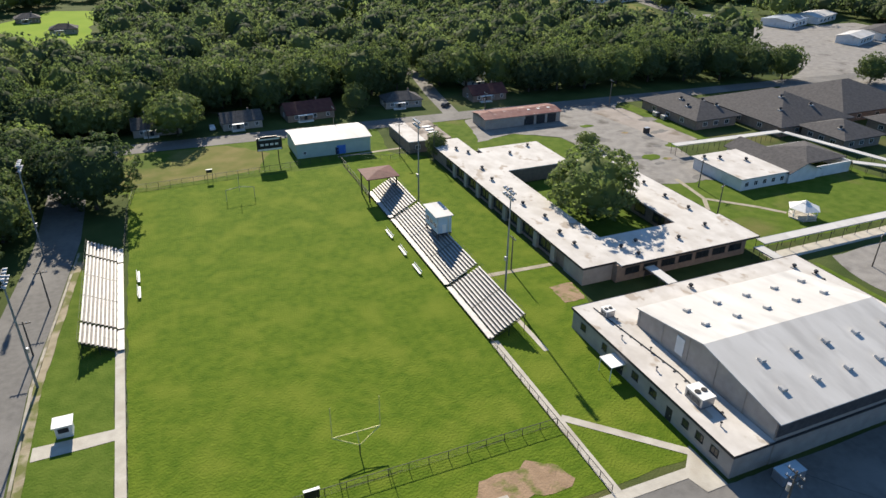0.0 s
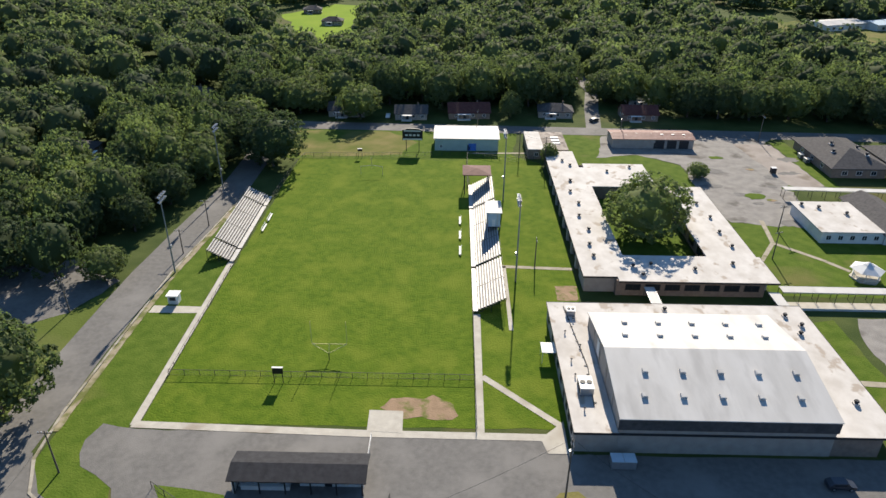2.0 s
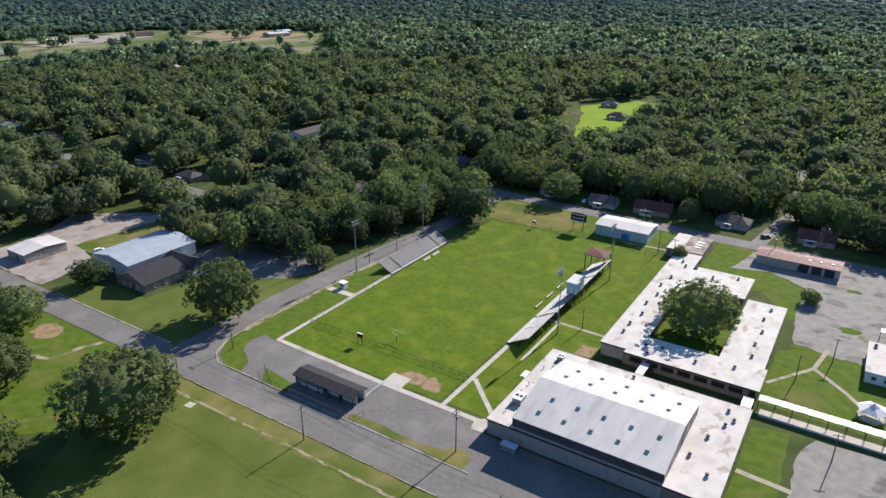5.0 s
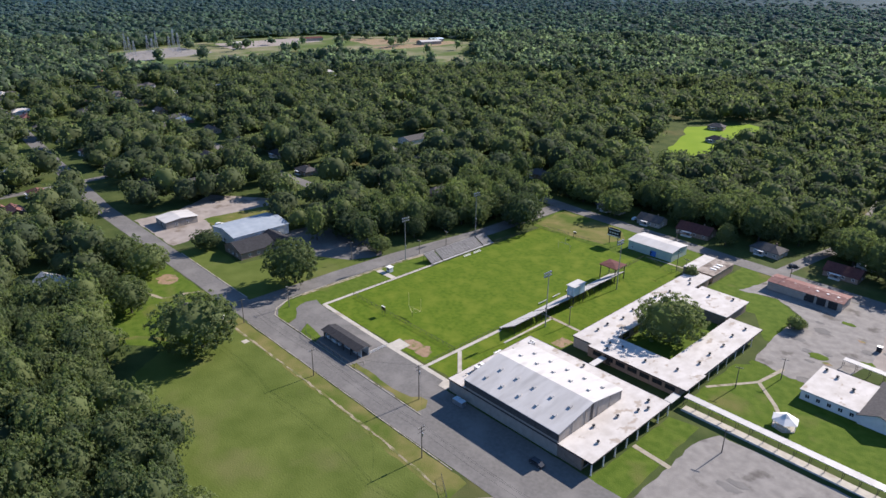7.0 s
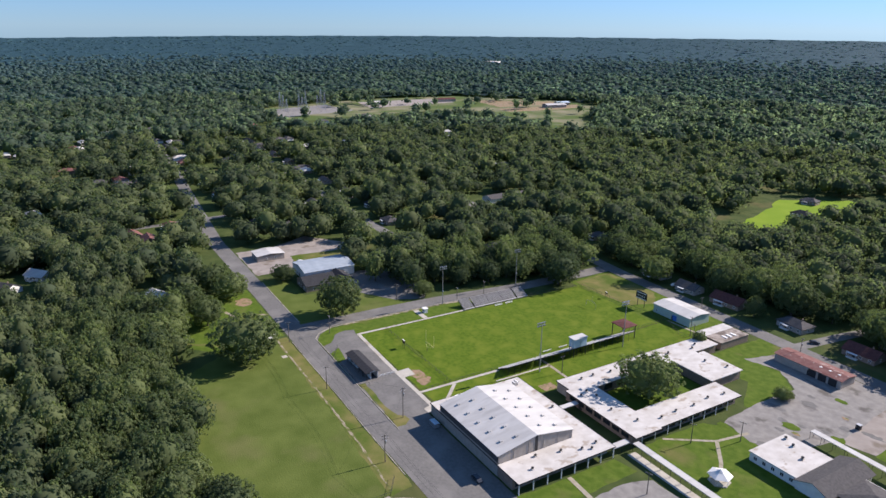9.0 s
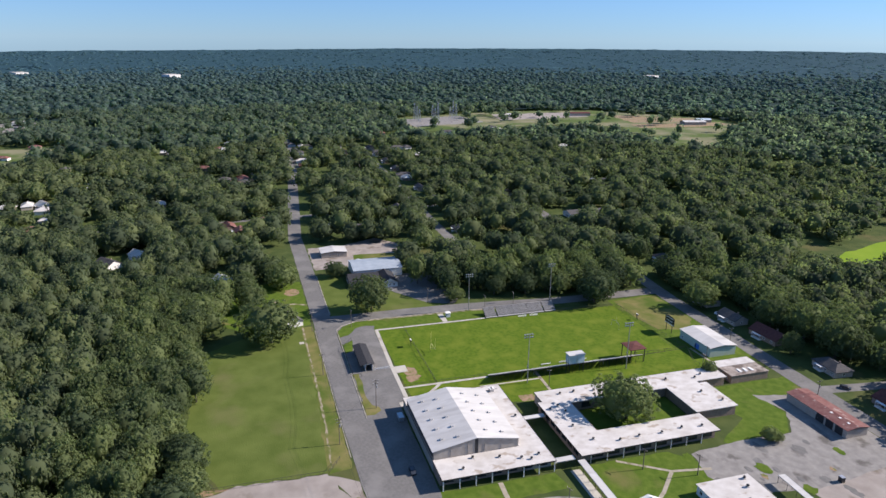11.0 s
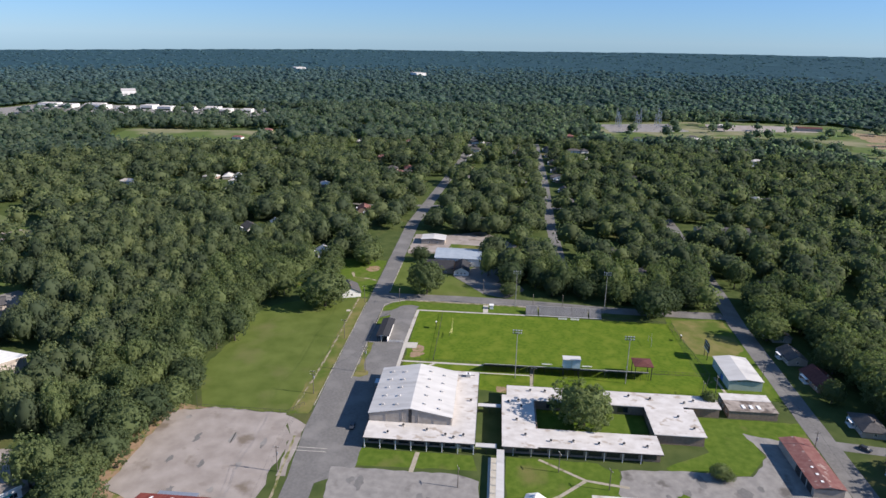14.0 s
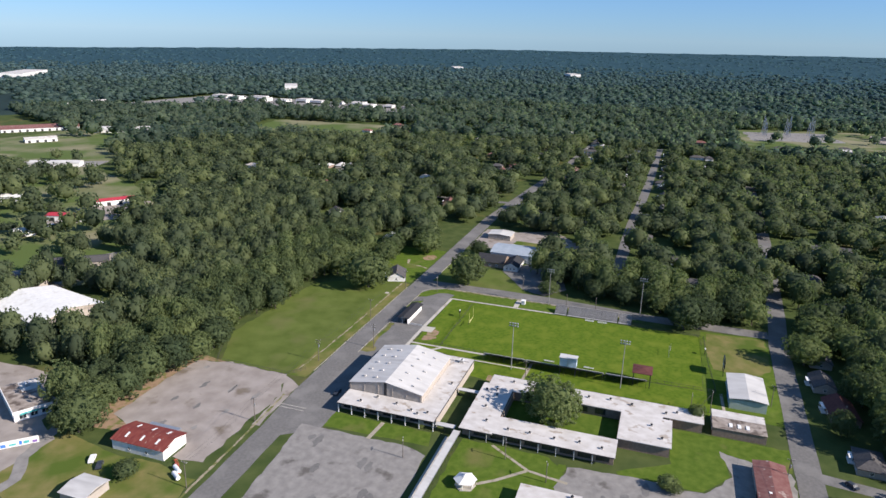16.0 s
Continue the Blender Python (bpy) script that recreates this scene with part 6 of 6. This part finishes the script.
def scatter(rs, step, r0, r1, sector=None):
    k = int(r1 / step) + 2
    g = np.stack(np.meshgrid(np.arange(-k, k + 1), np.arange(-k, k + 1)), -1).reshape(-1, 2) * step
    g = g + rs.uniform(-.5 * step, .5 * step, g.shape)
    d = np.linalg.norm(g, axis=1)
    g = g[(d >= r0) & (d < r1)] + np.array([0, 40])
    a = np.degrees(np.arctan2(g[:, 1] - 40, g[:, 0]))
    if sector:
        a = a % 360
        g = g[(a > sector[0]) & (a < sector[1])]
    else:
        g = g[((a > 8) | (a < -80)) | ((np.hypot(g[:, 0], g[:, 1] - 40) < 300) & (a < -20))]
    g = g[g[:, 1] > -260 + (g[:, 0] - 94) * 1.235]
    return g[free(g)]


RIM = ([100, 150, 165, 182, 195, 207, 228, 240], [75, 75, 70, 52, 45, 30, 5, 0])


def rise(x, y):
    """How far the land climbs towards the horizon, which lies higher in the north-west than in the south-west."""
    a = np.degrees(np.arctan2(y - 40, x)) % 360
    return np.interp(a, *RIM) * np.clip((np.hypot(x, y - 40) - 2000) / 2690, 0, 1) ** 1.4


def woodland(name, rs, P, protos, rlo, rhi, hlo, hhi, mat, label, dense=None):
    """Many trees as one mesh; dense: a rule in plan for where the trees stand close and narrow."""
    Vs, Fs, Ts, n = [], [], [], 0
    base = rise(P[:, 0], P[:, 1])
    for (x, y), zb in zip(P, base):
        V, F = protos[rs.integers(len(protos))]
        big = rs.beta(1.6, 2.0)
        r, h = rlo + (rhi - rlo) * big, hlo + (hhi - hlo) * np.clip(big + rs.uniform(-.35, .35), 0, 1)
        if dense and dense(x, y):
            r *= .70
        a = rs.uniform(0, 6.283)
        c, s = math.cos(a) * r, math.sin(a) * r
        z0 = max(.8, .12 * h)
        hz = (h - z0) / 1.66
        W = np.empty_like(V)
        W[:, 0], W[:, 1], W[:, 2] = V[:, 0] * c - V[:, 1] * s + x, V[:, 0] * s + V[:, 1] * c + y, V[:, 2] * hz + (h + z0) / 2 + zb
        Vs.append(W), Fs.append(F + n), Ts.append(np.full(len(W), rs.beta(1.3, 1.9)))
        n += len(W)
    ob = new(name, tri_mesh(name, np.concatenate(Vs), np.concatenate(Fs), mat, np.concatenate(Ts)))
    return tagged(ob, label, "woods", kind="stuff")


rs = np.random.default_rng(11)
mid = [crown(np.random.default_rng(40 + i), 84, 5, .092, ICO2, i == 7, (.11, .19)) for i in range(8)]
low = [crown(np.random.default_rng(60 + i), 44, 3, .15, ICO1, i == 7, (.14, .22)) for i in range(8)]
far = [crown(np.random.default_rng(70 + i), 15, 2, .27, ICO1, i > 5, (.15, .24)) for i in range(8)]
tops = [crown(np.random.default_rng(90 + i), 4, 2, .42, ICO1, i > 5, (.2, .3)) for i in range(8)]


def thin(P, share, scale=60.0):
    """Leaves gaps in the town's trees, where lawns and yards show."""
    keep = [noise.noise((x / scale, y / scale, 3.7)) + rs.uniform(-.25, .25) > share for x, y in P]
    return P[np.array(keep)]


def grove(x, y):
    return y < -80 and x > -170


near_p = scatter(rs, 10.2, 0, 300)
close_p = scatter(rs, 7.2, 0, 300)
close_p = close_p[(close_p[:, 1] < -80) & (close_p[:, 0] > -170)]
town = (near_p[:, 0] < -20) & (near_p[:, 1] > -70) & ~((near_p[:, 0] > -110) & (near_p[:, 1] > 58) & (near_p[:, 1] < 150))
near_p = np.concatenate([near_p[~town], thin(near_p[town], -.14, 30)])
near_p = np.concatenate([near_p[~((near_p[:, 1] < -80) & (near_p[:, 0] > -170))], close_p])
near_p = near_p[np.argsort(np.hypot(near_p[:, 0] - 70, near_p[:, 1] + 60))]
edge = np.maximum.reduce([-26 - near_p[:, 0], near_p[:, 0] - 200, -84 - near_p[:, 1], near_p[:, 1] - 178, np.zeros(len(near_p))]) < 40
for x, y in near_p[edge][:290]:
    r = rs.uniform(4.4, 7.2) if grove(x, y) else rs.uniform(5.4, 8.4)
    tree(x, y, r, rs.uniform(12, 20), int(rs.integers(6, 13)), "leafy woodland tree at the edge of the woods")
near_p = np.concatenate([near_p[~edge], near_p[edge][290:]])
mid_p = thin(scatter(rs, 11.0, 300, 620), -.22, 40)
far_p = thin(scatter(rs, 12.4, 620, 1150, (50, 242)), -.27, 52)
top_p = thin(scatter(rs, 22.5, 1150, 3000, (78, 240)), -.55, 110)
top_p = top_p[np.hypot(top_p[:, 0], top_p[:, 1] - 40) < rs.uniform(2200, 3000, len(top_p))]
rim_p = scatter(rs, 42, 2200, 4600, (104, 237))
rim_p = rim_p[np.hypot(rim_p[:, 0], rim_p[:, 1] - 40) > rs.uniform(2200, 3000, len(rim_p))]
woodland("woods", rs, near_p, mid, 5.0, 9.5, 10, 20, M_woods, "dense dark green mixed woods round the school", grove)
woodland("town_woods", rs, mid_p, low, 5.0, 10.5, 9, 20, M_woods, "dense green trees between houses and streets")
# from here outwards the leaf colours carry painted haze
woodland("distant_woods", rs, far_p, far, 5.2, 11.5, 8, 20, M_haze_near, "dense green woods beyond the town streets, faint haze in the colour")
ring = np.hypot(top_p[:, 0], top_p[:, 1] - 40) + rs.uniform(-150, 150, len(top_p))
woodland("outer_woods", rs, top_p[ring < 1850], tops, 6.5, 12.5, 8, 17, M_haze_mid, "unbroken woods beyond the town, haze in the leaf colour")
woodland("outer_woods", rs, top_p[ring >= 1850], tops, 6.5, 12.5, 8, 16, M_haze_outer, "unbroken woods far beyond the town, blue haze in the leaf colour")
woodland("horizon_woods", rs, rim_p, tops, 10, 18, 8, 14, M_haze_rim, "woods near the horizon, blue haze in the leaf colour")

# the canopy beyond, one bumpy sheet that rises a little towards the horizon
NA, NR = 600, 100
rad = 1090 * (4690 / 1090) ** (np.linspace(0, 1, NR))
ang = np.linspace(0, 2 * np.pi, NA, endpoint=False)
A, R = np.meshgrid(ang, rad)
A = A + rs.uniform(-.4, .4, A.shape) * (2 * np.pi / NA)
R = R + rs.uniform(-.35, .35, R.shape) * np.gradient(rad)[:, None]
Z = 3 + 5 * np.clip((R - 2200) / 800, 0, 1) + 4 * rs.uniform(0, 1, R.shape) ** 1.5 + rise(R * np.cos(A), 40 + R * np.sin(A))
Z[0] = 0
V = np.stack([R * np.cos(A), 40 + R * np.sin(A), Z], -1).reshape(-1, 3)
i, j = np.meshgrid(np.arange(NR - 1), np.arange(NA), indexing="ij")
q = [i * NA + j, (i + 1) * NA + j, (i + 1) * NA + (j + 1) % NA, i * NA + (j + 1) % NA]
F = np.concatenate([np.stack([q[0], q[1], q[2]], -1).reshape(-1, 3), np.stack([q[0], q[2], q[3]], -1).reshape(-1, 3)])
mid_face = V[F].mean(1)
gap = np.zeros(len(F), bool)
for poly in AREAS[:4]:
    gap |= inside(mid_face[:, :2], poly)
F = F[~gap]
# haze painted in here too: bluest outside, the milder mix nearer in
forest = tri_mesh("far_forest", V, F, M_haze_rim)
forest.materials.append(M_haze_mid)
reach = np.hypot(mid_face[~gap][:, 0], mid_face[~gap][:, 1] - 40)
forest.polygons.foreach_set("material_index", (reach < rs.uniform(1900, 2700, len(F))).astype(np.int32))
tagged(new("far_forest", forest), "endless forest reaching the horizon, haze in its colour", "forest", kind="stuff")
